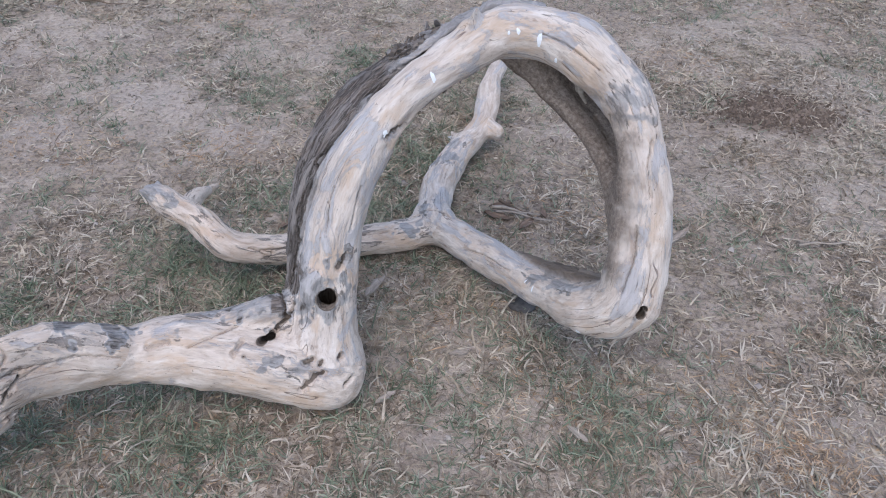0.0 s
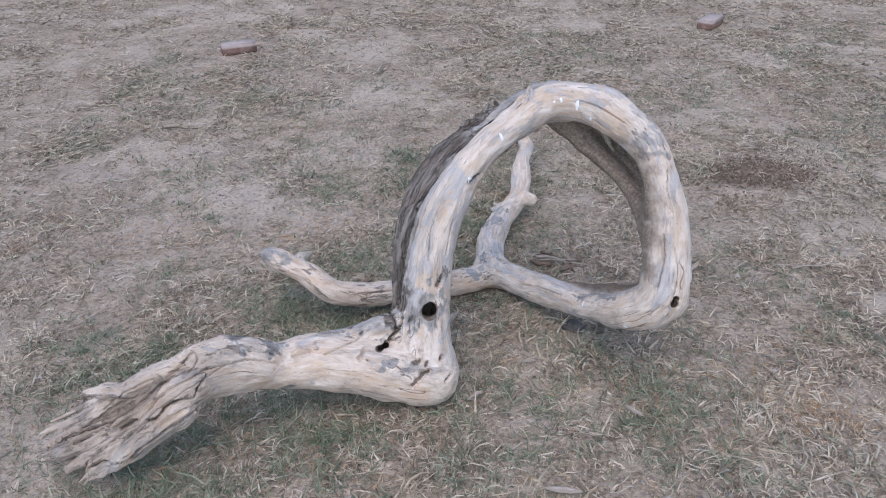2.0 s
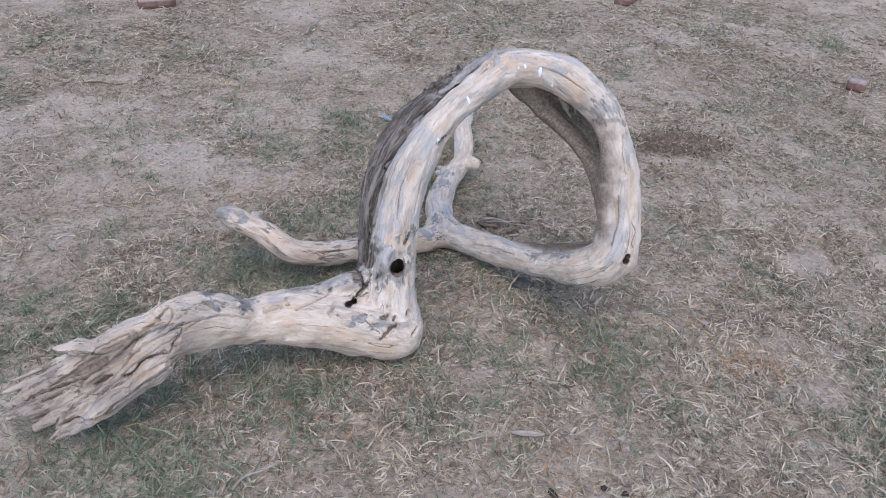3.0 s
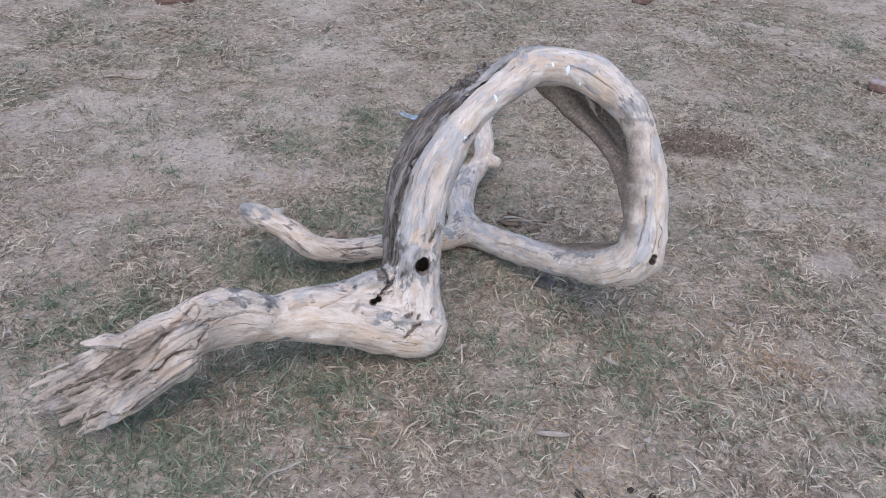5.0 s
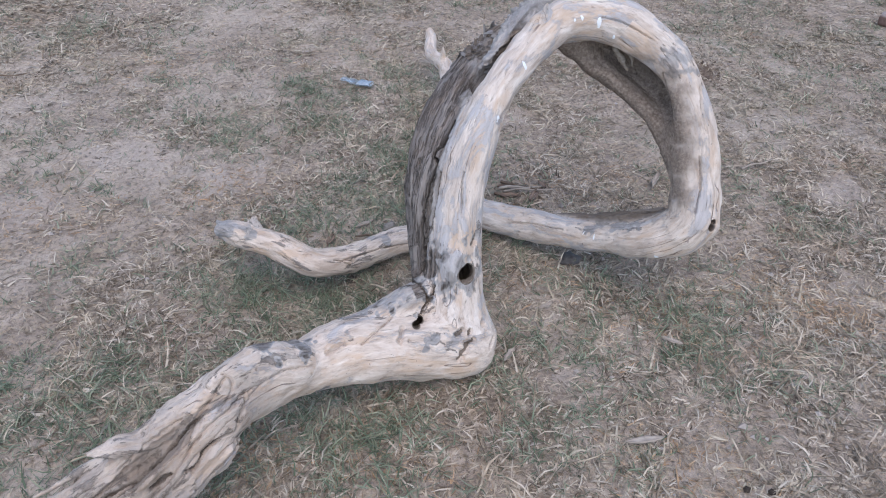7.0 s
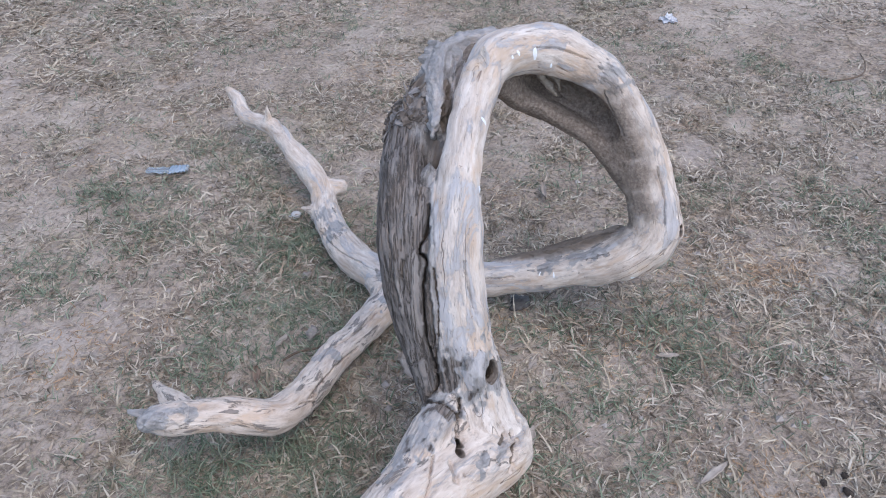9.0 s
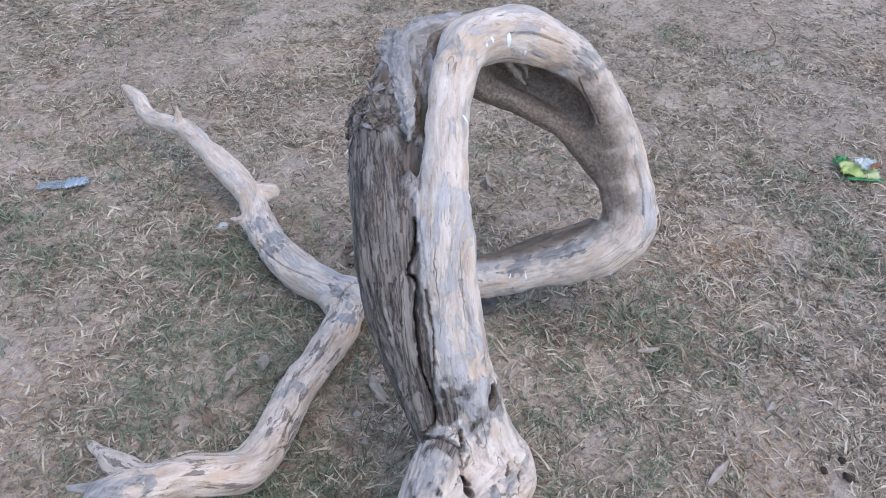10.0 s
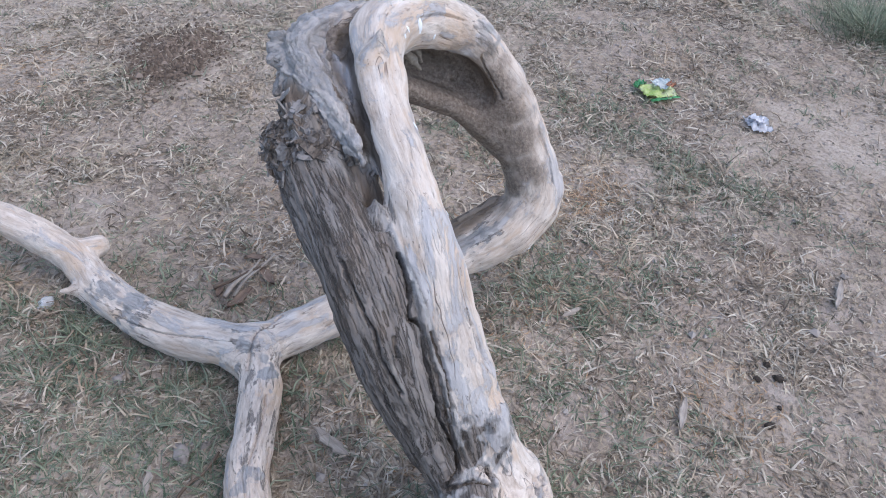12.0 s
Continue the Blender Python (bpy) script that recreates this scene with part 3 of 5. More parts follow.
groove(0.006, 0.0036, [(-0.779, 0.859, 0.303), (-0.865, 0.808, 0.287), (-0.940, 0.761, 0.242), (-1.028, 0.748, 0.167), (-1.069, 0.726, 0.126)])
groove(0.006, 0.0036, [(-0.907, 0.832, 0.303), (-0.972, 0.812, 0.278), (-1.041, 0.797, 0.232)])
groove(0.004, 0.0030, [(-0.691, 0.905, 0.289), (-0.779, 0.845, 0.287), (-0.878, 0.782, 0.256), (-0.970, 0.741, 0.190)])
groove(0.008, 0.0040, [(-1.006, 0.776, 0.249), (-1.100, 0.786, 0.181), (-1.194, 0.793, 0.122)])
groove(0.005, 0.0036, [(-0.825, 0.871, 0.373), (-0.804, 0.862, 0.327), (-0.841, 0.831, 0.301)])
groove(0.007, 0.0032, [(0.317, 1.279, 0.664), (0.329, 1.256, 0.598), (0.340, 1.229, 0.561)])
# patches of grey bark left on the pale wood, or of bare brown wood where negative: x, y, z, size, strength
GREY_PATCHES = []


def stain(x, y, z, size, strength):
    GREY_PATCHES.append((x, y, z, size, strength))


stain(-0.241, 1.108, 0.292, 0.070, 0.60)
stain(-0.345, 1.15, 0.215, 0.06, 0.95)
stain(-0.375, 1.165, 0.205, 0.05, 0.85)
stain(-0.205, 1.115, 0.375, 0.04, 0.75)
stain(-0.74, 0.975, 0.30, 0.05, 0.8)
stain(-0.67, 1.0, 0.262, 0.045, 0.8)
stain(-0.315, 1.00, 0.155, 0.035, 0.55)
stain(-0.31, 1.13, 0.27, 0.06, 0.70)
stain(-0.19, 1.10, 0.40, 0.04, 0.55)
stain(-0.48, 1.13, 0.24, 0.07, 0.55)
stain(0.24, 1.33, 0.185, 0.04, 0.55)
stain(0.30, 1.24, 0.26, 0.04, 0.55)
stain(-0.785, 1.525, 0.24, 0.06, 0.62)
stain(-0.64, 0.96, 0.13, 0.03, 0.55)
stain(0.36, 1.28, 0.71, 0.07, 0.55)
stain(0.0, 1.95, 0.1, 0.06, 0.55)
stain(-0.28, 1.16, 0.23, 0.05, 0.55)
stain(-0.06, 1.66, 0.10, 0.05, 0.50)
stain(-0.35, 1.54, 0.10, 0.04, 0.55)
stain(0.02, 2.03, 0.10, 0.05, 0.55)
stain(0.345, 1.30, 0.57, 0.10, -0.95)
stain(0.35, 1.26, 0.46, 0.10, -0.95)
stain(0.345, 1.215, 0.36, 0.08, -0.9)
stain(0.35, 1.175, 0.29, 0.045, -0.7)
stain(0.30, 1.33, 0.70, 0.06, -0.55)
stain(0.323, 1.285, 0.65, 0.055, -0.6)
stain(0.333, 1.25, 0.595, 0.068, -0.8)
stain(0.342, 1.225, 0.53, 0.07, -0.85)
stain(0.345, 1.185, 0.465, 0.066, -0.8)
stain(0.343, 1.16, 0.40, 0.058, -0.75)
stain(-0.466, 1.105, 0.261, 0.055, 0.8)
stain(-0.36, 1.125, 0.25, 0.055, 0.85)
stain(-0.313, 1.15, 0.283, 0.07, 0.95)
stain(-0.287, 1.088, 0.285, 0.035, 0.7)
stain(-0.36, 1.014, 0.183, 0.03, 0.62)
stain(-0.80, 0.86, 0.27, 0.10, -0.45)
stain(-0.95, 0.80, 0.21, 0.14, -0.55)
stain(-1.12, 0.77, 0.13, 0.14, -0.55)
stain(0.225, 1.349, 0.17, 0.02, 0.70)
stain(0.277, 1.263, 0.221, 0.035, 0.55)
stain(-0.339, 1.181, 0.261, 0.07, 0.70)
stain(-0.307, 1.101, 0.259, 0.03, 0.55)
stain(-0.432, 1.122, 0.256, 0.05, 0.55)
stain(-0.54, 1.077, 0.268, 0.05, 0.55)
stain(-0.047, 1.938, 0.086, 0.05, 0.55)
stain(-0.665, 0.953, 0.324, 0.03, 0.55)
stain(-0.10, 1.60, 0.09, 0.035, 0.55)
stain(-0.73, 1.499, 0.234, 0.04, 0.55)


# how cream each limb is
WARMTH = {"trunk": 0.75, "splinter": 0.6, "side_branch": 0.85, "back_branch": 0.6, "loop_limb": 0.45, "arch_limb": 0.3}


class Field:
    """Signed distance on a grid of the box that holds the tree."""

    def __init__(self, low, high):
        self.low = np.array(low)
        self.shape = tuple(np.ceil((np.array(high) - low) / STEP).astype(int) + 1)
        self.d = np.full(self.shape, 0.06, np.float32)

    def box(self, rows, pad):
        r = rows[:, 3].max() + pad
        a = np.floor((rows[:, :3].min(0) - r - self.low) / STEP).astype(int)
        b = np.ceil((rows[:, :3].max(0) + r - self.low) / STEP).astype(int) + 1
        return np.maximum(a, 0), np.minimum(b, self.shape)

    def tube(self, rows, pad=0.055):
        a, b = self.box(rows, pad)
        d = np.full(tuple(b - a), 0.06, np.float32)
        for p, q in zip(rows[:-1], rows[1:]):
            u, v = self.box(np.array([p, q]), pad)
            if (v <= u).any():
                continue
            g = [self.low[i] + STEP * np.arange(u[i], v[i]) - p[i] for i in range(3)]
            x, y, z = g[0][:, None, None], g[1][None, :, None], g[2][None, None, :]
            w = q[:3] - p[:3]
            t = np.clip((x * w[0] + y * w[1] + z * w[2]) / (w @ w + 1e-12), 0, 1).astype(np.float32)
            near = np.sqrt((x - t * w[0]) ** 2 + (y - t * w[1]) ** 2 + (z - t * w[2]) ** 2) - (p[3] + t * (q[3] - p[3]))
            s = tuple(slice(u[i] - a[i], v[i] - a[i]) for i in range(3))
            np.minimum(d[s], near, out=d[s])
        return tuple(slice(a[i], b[i]) for i in range(3)), d

    def add(self, rows, k):
        s, d = self.tube(rows)
        e = self.d[s]
        h = np.maximum(k - np.abs(e - d), 0) / k
        self.d[s] = np.minimum(e, d) - h * h * k * 0.25

    def cut(self, rows, k):
        s, d = self.tube(rows)
        e, d = self.d[s], -d
        h = np.maximum(k - np.abs(e - d), 0) / k
        self.d[s] = np.where(d > -0.054, np.maximum(e, d) + h * h * k * 0.25, e)

    def skin(self):
        """Surface nets: places and quads."""
        ins = self.d < 0
        a = ins[:-1] | ins[1:]
        o = ins[:-1] & ins[1:]
        a, o = a[:, :-1] | a[:, 1:], o[:, :-1] & o[:, 1:]
        a, o = a[:, :, :-1] | a[:, :, 1:], o[:, :, :-1] & o[:, :, 1:]
        cell = np.argwhere(a & ~o)
        number = np.full(a.shape, -1, np.int32)
        number[tuple(cell.T)] = np.arange(len(cell))
        corner = {(i, j, k): self.d[cell[:, 0] + i, cell[:, 1] + j, cell[:, 2] + k] for i in (0, 1) for j in (0, 1) for k in (0, 1)}
        total, count = np.zeros((len(cell), 3)), np.zeros(len(cell))
        for c in corner:
            for ax in range(3):
                if c[ax] == 0:
                    e = list(c)
                    e[ax] = 1
                    p, q = corner[c], corner[tuple(e)]
                    hit = (p < 0) != (q < 0)
                    t = np.where(hit, p / np.where(hit, p - q, 1), 0)
                    at = np.repeat(np.array([c], float), len(cell), 0)
                    at[:, ax] += t
                    total += at * hit[:, None]
                    count += hit
        verts = self.low + STEP * (cell + total / count[:, None])
        faces = []
        for ax in range(3):
            lo = [slice(1, -1)] * 3
            hi = [slice(1, -1)] * 3
            lo[ax], hi[ax] = slice(0, -1), slice(1, None)
            p, q = ins[tuple(lo)], ins[tuple(hi)]
            e = np.argwhere(p != q)
            away = p[tuple(e.T)]
            off = np.ones(3, int)
            off[ax] = 0
            e = e + off
            b, c = (ax + 1) % 3, (ax + 2) % 3
            ring = []
            for db, dc in ((-1, -1), (0, -1), (0, 0), (-1, 0)):
                g = e.copy()
                g[:, b] += db
                g[:, c] += dc
                ring.append(number[tuple(g.T)])
            ring = np.stack(ring, -1)
            ring[~away] = ring[~away][:, ::-1]
            faces.append(ring)
        faces = np.vstack(faces)
        return verts, faces[(faces >= 0).all(1)]


def vertex_normals(v, f):
    n = np.cross(v[f[:, 2]] - v[f[:, 0]], v[f[:, 3]] - v[f[:, 1]])
    out = np.zeros_like(v)
    for i in range(4):
        for ax in range(3):
            out[:, ax] += np.bincount(f[:, i], n[:, ax], len(v))
    return out / (np.linalg.norm(out, axis=1, keepdims=True) + 1e-12)


def relax(v, f, times, amount=0.5):
    a = np.concatenate([f[:, i] for i in range(4)] * 2)
    b = np.concatenate([f[:, (i + 1) % 4] for i in range(4)] + [f[:, (i + 3) % 4] for i in range(4)])
    count = np.bincount(a, minlength=len(v))[:, None] + 1e-9
    for _ in range(times):
        mean = np.stack([np.bincount(a, v[b, ax], len(v)) for ax in range(3)], -1) / count
        v = v + amount * (mean - v)
    return v


def halve(v, f):
    """Each quad split into four."""
    e = np.sort(np.concatenate([f[:, [i, (i + 1) % 4]] for i in range(4)]), 1)
    key, back = np.unique(e[:, 0].astype(np.int64) * len(v) + e[:, 1], return_inverse=True)
    mid = 0.5 * (v[key // len(v)] + v[key % len(v)])
    n, m = len(v), len(f)
    back = back.reshape(4, m) + n
    c = n + len(mid) + np.arange(m)
    v2 = np.vstack([v, mid, v[f].mean(1)])
    f2 = np.concatenate([np.stack([f[:, i], back[i], c, back[(i + 3) % 4]], -1) for i in range(4)])
    return v2, f2


def frames_along(rows):
    """Distance along a limb and two cross directions that turn as little as they can."""
    t = np.gradient(rows[:, :3], axis=0)
    t /= np.linalg.norm(t, axis=1, keepdims=True)
    along = np.concatenate([[0], np.cumsum(np.linalg.norm(np.diff(rows[:, :3], axis=0), axis=1))])
    x = np.cross(t[0], (0.3, 0.5, 0.8))
    xs = []
    for d in t:
        x = x - d * (x @ d)
        x = x / np.linalg.norm(x)
        xs.append(x)
    xs = np.array(xs)
    return along, t, xs, np.cross(t, xs)


def cells(p, seed):
    """Distances to the two nearest scattered points, and the nearest one's random tone."""
    f = np.floor(p).astype(np.int64)
    d1, d2, tone = np.full(len(p), 9.0), np.full(len(p), 9.0), np.zeros(len(p))
    for dx in (-1, 0, 1):
        for dy in (-1, 0, 1):
            for dz in (-1, 0, 1):
                g = f + (dx, dy, dz)
                o = np.stack([hash3(g[:, 0], g[:, 1], g[:, 2], seed + k) for k in range(3)], -1) * 0.5 + 0.5
                d = np.linalg.norm(g + o - p, axis=1)
                near = d < d1
                d2 = np.where(near, d1, np.minimum(d2, d))
                tone = np.where(near, hash3(g[:, 0], g[:, 1], g[:, 2], seed + 7) * 0.5 + 0.5, tone)
                d1 = np.minimum(d1, d)
    return d1, d2, tone


def limb_grain(i, c, v):
    along, t, bx, by = frames_along(c)
    out = np.zeros((len(v), 3))
    for s in range(0, len(v), 20000):
        p = v[s:s + 20000]
        j = (np.linalg.norm(p[:, None] - c[None, :, :3], axis=2) - c[None, :, 3]).argmin(1)
        rel = p - c[j, :3]
        out[s:s + 20000] = np.stack([along[j] + (rel * t[j]).sum(1) + 3.7 * i, (rel * bx[j]).sum(1), (rel * by[j]).sum(1)], -1)
    return out


def press_grooves(v, rot):
    """How far each place sinks into splits and pits; their insides take the rot colour."""
    sink = np.zeros(len(v))
    for depth, half, rows in GROOVES:
        c = curve_of([(*r, half) for r in rows], 12)[:, :3]
        sel = np.nonzero(((v > c.min(0) - 0.04) & (v < c.max(0) + 0.04)).all(1))[0]
        if not len(sel):
            continue
        p = v[sel]
        c = p[np.linalg.norm(c[:, None] - p[None], axis=2).argmin(1)]
        c = c + 0.0012 * np.stack([vnoise(c * 70, 71 + k) for k in range(3)], -1)
        seg = np.full(len(sel), 9.0)
        for a, b in zip(c[:-1], c[1:]):
            w = b - a
            t = np.clip(((p - a) @ w) / (w @ w + 1e-12), 0, 1)
            seg = np.minimum(seg, np.linalg.norm(p - a - t[:, None] * w, axis=1))
        ends = half * (1 + 0.6 * vnoise(p * 130, 75))
        k = smooth(1.0, 0.25, seg / ends)
        sink[sel] = np.maximum(sink[sel], depth * k)
        rot[sel] = np.maximum(rot[sel], (0.55 if depth < 0.009 else 0.9) * smooth(0.5, 1.0, k))
    return sink


def dead_tree():
    field = Field((-1.45, 0.5, -0.06), (0.56, 3.0, 0.88))
    curves = [curve_of(rows) for _, _, _, _, rows in TREE_LIMBS]
    for (name, k, _, _, _), c in zip(TREE_LIMBS, curves):
        field.add(c, k)
    for k, old, rows in TREE_HOLLOWS:
        field.cut(curve_of(rows, 6), k)
    v, f = field.skin()
    v = relax(v, f, 2)
    v, f = halve(v, f)
    v = relax(v, f, 2)
    # which limb each place belongs to, and its place in that limb's grain
    best, owner = np.full(len(v), 9.0), np.zeros(len(v), int)
    grain = np.zeros((len(v), 3))
    weather, rot, wsum, warm = np.zeros(len(v)), np.zeros(len(v)), np.zeros(len(v)), np.zeros(len(v))
    for i, c in enumerate(curves):
        lo, hi = c[:, :3].min(0) - 0.16, c[:, :3].max(0) + 0.16
        sel = np.nonzero(((v > lo) & (v < hi)).all(1))[0]
        along, t, bx, by = frames_along(c)
        for s in range(0, len(sel), 20000):
            ids = sel[s:s + 20000]
            d = np.linalg.norm(v[ids][:, None] - c[None, :, :3], axis=2) - c[None, :, 3]
            j = d.argmin(1)
            dd = d[np.arange(len(ids)), j]
            rel = v[ids] - c[j, :3]
            g = np.stack([along[j] + (rel * t[j]).sum(1) + 3.7 * i, (rel * bx[j]).sum(1), (rel * by[j]).sum(1)], -1)
            w = np.exp(-np.maximum(dd, -0.02) / 0.008)
            weather[ids] += w * TREE_LIMBS[i][2]
            rot[ids] += w * TREE_LIMBS[i][3]
            warm[ids] += w * WARMTH.get(TREE_LIMBS[i][0], 0.2)
            wsum[ids] += w
            win = dd < best[ids]
            best[ids[win]], owner[ids[win]], grain[ids[win]] = dd[win], i, g[win]
    weather, rot, warm = weather / (wsum + 1e-9), rot / (wsum + 1e-9), warm / (wsum + 1e-9)
    brown = 0.9 * np.array([l[0] == "hollow_lip" for l in TREE_LIMBS], float)[owner]
    # hollows take the darker rot colour inside
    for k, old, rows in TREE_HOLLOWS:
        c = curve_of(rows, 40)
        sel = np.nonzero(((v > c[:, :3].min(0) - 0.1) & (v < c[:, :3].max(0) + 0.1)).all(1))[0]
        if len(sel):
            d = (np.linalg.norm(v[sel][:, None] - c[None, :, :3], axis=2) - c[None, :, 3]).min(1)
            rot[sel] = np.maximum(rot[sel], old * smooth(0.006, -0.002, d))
    for x, y, z, r, kind in GREY_PATCHES:
        d = np.linalg.norm(v - (x, y, z), axis=1)
        sel = np.nonzero(d < r * 1.5 + 0.07)[0]
        k = smooth(r * (1.15 if kind > 0 else 1.45), r * 0.3, d[sel] + (0.035 if kind > 0 else 0.016) * fbm(v[sel] * 42, 3, 77))
        weather[sel], brown[sel] = np.maximum(weather[sel], kind * k), np.maximum(brown[sel], -kind * k)
    # lumps, ridges along the grain, plates of bark, splits
    n = vertex_normals(v, f)
    rough = np.clip(1.5 * weather + 0.8 * rot, 0, 1)
    sink = press_grooves(v, rot)
    ridge = fbm(grain * (7, 42, 42), 3, 21)
    tone = 0.5 + 0.5 * vnoise(grain * (9, 30, 30), 64)
    h = 0.0060 * fbm(v * 7, 2, 5) + 0.0030 * fbm(v * 24, 2, 6) + (0.0008 + 0.0013 * rough) * ridge - sink
    sel = np.nonzero(rough > 0.2)[0]
    d1, d2, tone[sel] = cells(grain[sel] * (5, 80, 80) + 0.35 * np.stack([vnoise(v[sel] * 40, 81 + k) for k in range(3)], -1), 51)
    h[sel] += rough[sel] * (0.0024 * (tone[sel] - 0.5) - 0.0016 * smooth(0.14, 0.0, d2 - d1) + 0.0022 * fbm(grain[sel] * (3, 95, 95), 2, 88))
    torn = np.array([l[0] in ("splinter", "bark_flap") for l in TREE_LIMBS], float)[owner]
    sel = np.nonzero(torn)[0]
    lumpy = np.array([l[0] == "bark_flap" for l in TREE_LIMBS], float)[owner[sel]]
    h[sel] += 0.0052 * fbm(grain[sel] * (1.8, 80, 80), 2, 97) + (0.0012 + 0.0036 * lumpy) * fbm(v[sel] * 60, 3, 98)
    v = v + n * h[:, None]
    n = vertex_normals(v, f)
    root = thing("driftwood_tree", "bleached grey-cream dead tree trunk curled into a loop", "driftwood")
    names = list(dict.fromkeys(l[0] for l in TREE_LIMBS))
    fo = np.sort(owner[f], 1)[:, 1]
    for name in names:
        verts, quads, extra, count = [], [], [], 0
        for i, l in enumerate(TREE_LIMBS):
            sub = f[fo == i]
            if l[0] != name or not len(sub):
                continue
            used, back = np.unique(sub, return_inverse=True)
            verts.append(v[used])
            quads.append(back.reshape(sub.shape) + count)
            extra.append((limb_grain(i, curves[i], v[used]), weather[used], rot[used], tone[used], warm[used], brown[used], n[used]))
            count += len(used)
        if not verts:
            continue
        me = mesh_from(name, np.vstack(verts), np.vstack(quads))
        attribute(me, "grain", "FLOAT_VECTOR", np.vstack([e[0] for e in extra]))
        for k, key in ((1, "weather"), (2, "rot"), (3, "tone"), (4, "warm"), (5, "brown")):
            attribute(me, key, "FLOAT", np.concatenate([e[k] for e in extra]))
        me.materials.append(WOOD)
        me.shade_smooth()
        me.normals_split_custom_set_from_vertices(np.vstack([e[6] for e in extra]).astype(np.float32))
        ob = new(name, me)
        ob.parent = root
        tagged(ob, PART_LABELS.get(name, ""))
    kinds = np.array([names.index(l[0]) for l in TREE_LIMBS])[owner]
    return root, v, f, n, {k: np.nonzero(kinds == i)[0] for i, k in enumerate(names)}


PART_LABELS = {
    "bark_slab": "cracked dark grey weathered outer shell", "bark_flap": "torn hanging strip of grey dead wood",
    "splinter": "split grey splinters of broken wood", "rotten_core": "crumbling brown rotten heartwood", "hollow_lip": "brown rotten inner lip of the hollow",
}
tree, TREE_V, TREE_F, TREE_N, TREE_PARTS = dead_tree()


def flakes(name, place, n, size, label, seed):
    """Many small ragged plates of dead wood that stand off the skin."""
    r = np.random.default_rng(seed)
    pick = r.choice(place, n)
    p, nn = TREE_V[pick], TREE_N[pick]
    a = r.normal(size=(n, 3))
    u = a - nn * (a * nn).sum(1, keepdims=True) * 0.7
    u /= np.linalg.norm(u, axis=1, keepdims=True)
    w = np.cross(nn, u)
    w /= np.linalg.norm(w, axis=1, keepdims=True)
    up = np.cross(u, w)
    long, wide, thick = r.gamma(6, size / 6, n), r.gamma(6, size / 11, n), r.uniform(0.0006, 0.0016, n)
    corner = np.array([(-1, -0.7), (-0.1, -1), (1, -0.5), (0.8, 0.8), (-0.2, 1), (-0.9, 0.5)]) * 0.5
    xy = corner[None] * (1 + r.uniform(-0.3, 0.3, (n, 6, 2)))
    flat = p[:, None] + u[:, None] * (xy[..., :1] * long[:, None, None]) + w[:, None] * (xy[..., 1:] * wide[:, None, None]) + nn[:, None] * r.uniform(0.0, 0.004, (n, 1, 1))
    v = np.concatenate([flat - up[:, None] * thick[:, None, None], flat + up[:, None] * thick[:, None, None]], 1).reshape(-1, 3)
    base = np.arange(n)[:, None, None] * 12
    cap = np.array([(6, 7, 8, 9), (6, 9, 10, 11), (3, 2, 1, 0), (5, 4, 3, 0)] + [(i, (i + 1) % 6, (i + 1) % 6 + 6, i + 6) for i in range(6)])
    me = mesh_from(name, v, (base + cap[None]).reshape(-1, 4))
    k = len(v)
    attribute(me, "grain", "FLOAT_VECTOR", v * (1, 1, 1))
    attribute(me, "weather", "FLOAT", np.full(k, 0.75))
    attribute(me, "rot", "FLOAT", np.repeat(r.uniform(0.3, 0.9, n), 12))
    attribute(me, "tone", "FLOAT", np.repeat(r.random(n) * 0.7, 12))
    me.materials.append(WOOD)
    me.shade_flat()
    ob = new(name, me)
    ob.parent = tree
    return tagged(ob, label, kind="stuff")


crumbling = np.concatenate([TREE_PARTS["rotten_core"], TREE_PARTS["bark_slab"]])
reach = np.linalg.norm((TREE_V[crumbling] - (-0.055, 1.51, 0.652)) * (1, 1, 1.35), axis=1)
crumbling = crumbling[reach < 0.055 + 0.05 * np.random.default_rng(5).random(len(reach)) ** 2 + 0.02 * vnoise(TREE_V[crumbling] * 25, 12)]
flakes("rotten_debris", crumbling, 650, 0.021, "loose curled flakes of rotten wood", 3)

# ---- dead and green grass, in great numbers ----
rng = np.random.default_rng(7)


# less trodden grass along the tree; its dark green also stands in for shade
SHELTER_SHADE_LINES = ((-0.25, 1.05, -1.1, 0.78), (-0.2, 1.1, -0.05, 1.65), (0.36, 1.15, -0.03, 1.65), (-0.03, 1.65, -0.56, 1.45), (-0.03, 1.65, 0.15, 2.6), (-0.5, 1.28, -1.05, 1.2), (-0.55, 0.80, -1.0, 0.62))


def shelter_shade(x, y):
    near = 9.0
    for ax, ay, bx, by in SHELTER_SHADE_LINES:
        t = np.clip(((x - ax) * (bx - ax) + (y - ay) * (by - ay)) / ((bx - ax) ** 2 + (by - ay) ** 2), 0, 1)
        near = np.minimum(near, np.hypot(x - ax - t * (bx - ax), y - ay - t * (by - ay)))
    return np.exp(-(near / 0.22) ** 2)


def cover(x, y):
    """How thick the grass stands, 0 to 1."""
    p = np.stack([x, y, np.zeros_like(x)], -1)
    c = smooth(-0.75, 0.5, fbm(p * 1.5, 3, 61)) * (0.15 + 0.85 * smooth(-0.4, 0.45, fbm(p * 6, 2, 62)))
    burrow = np.exp(-(((x - 1.23) / 0.22) ** 2 + ((y - 2.47) / 0.15) ** 2))
    return np.clip((c + 0.4 * shelter_shade(x, y)) * (1 - 0.75 * burrow) * (1 - 0.5 * bare(x, y)), 0.10, 1)


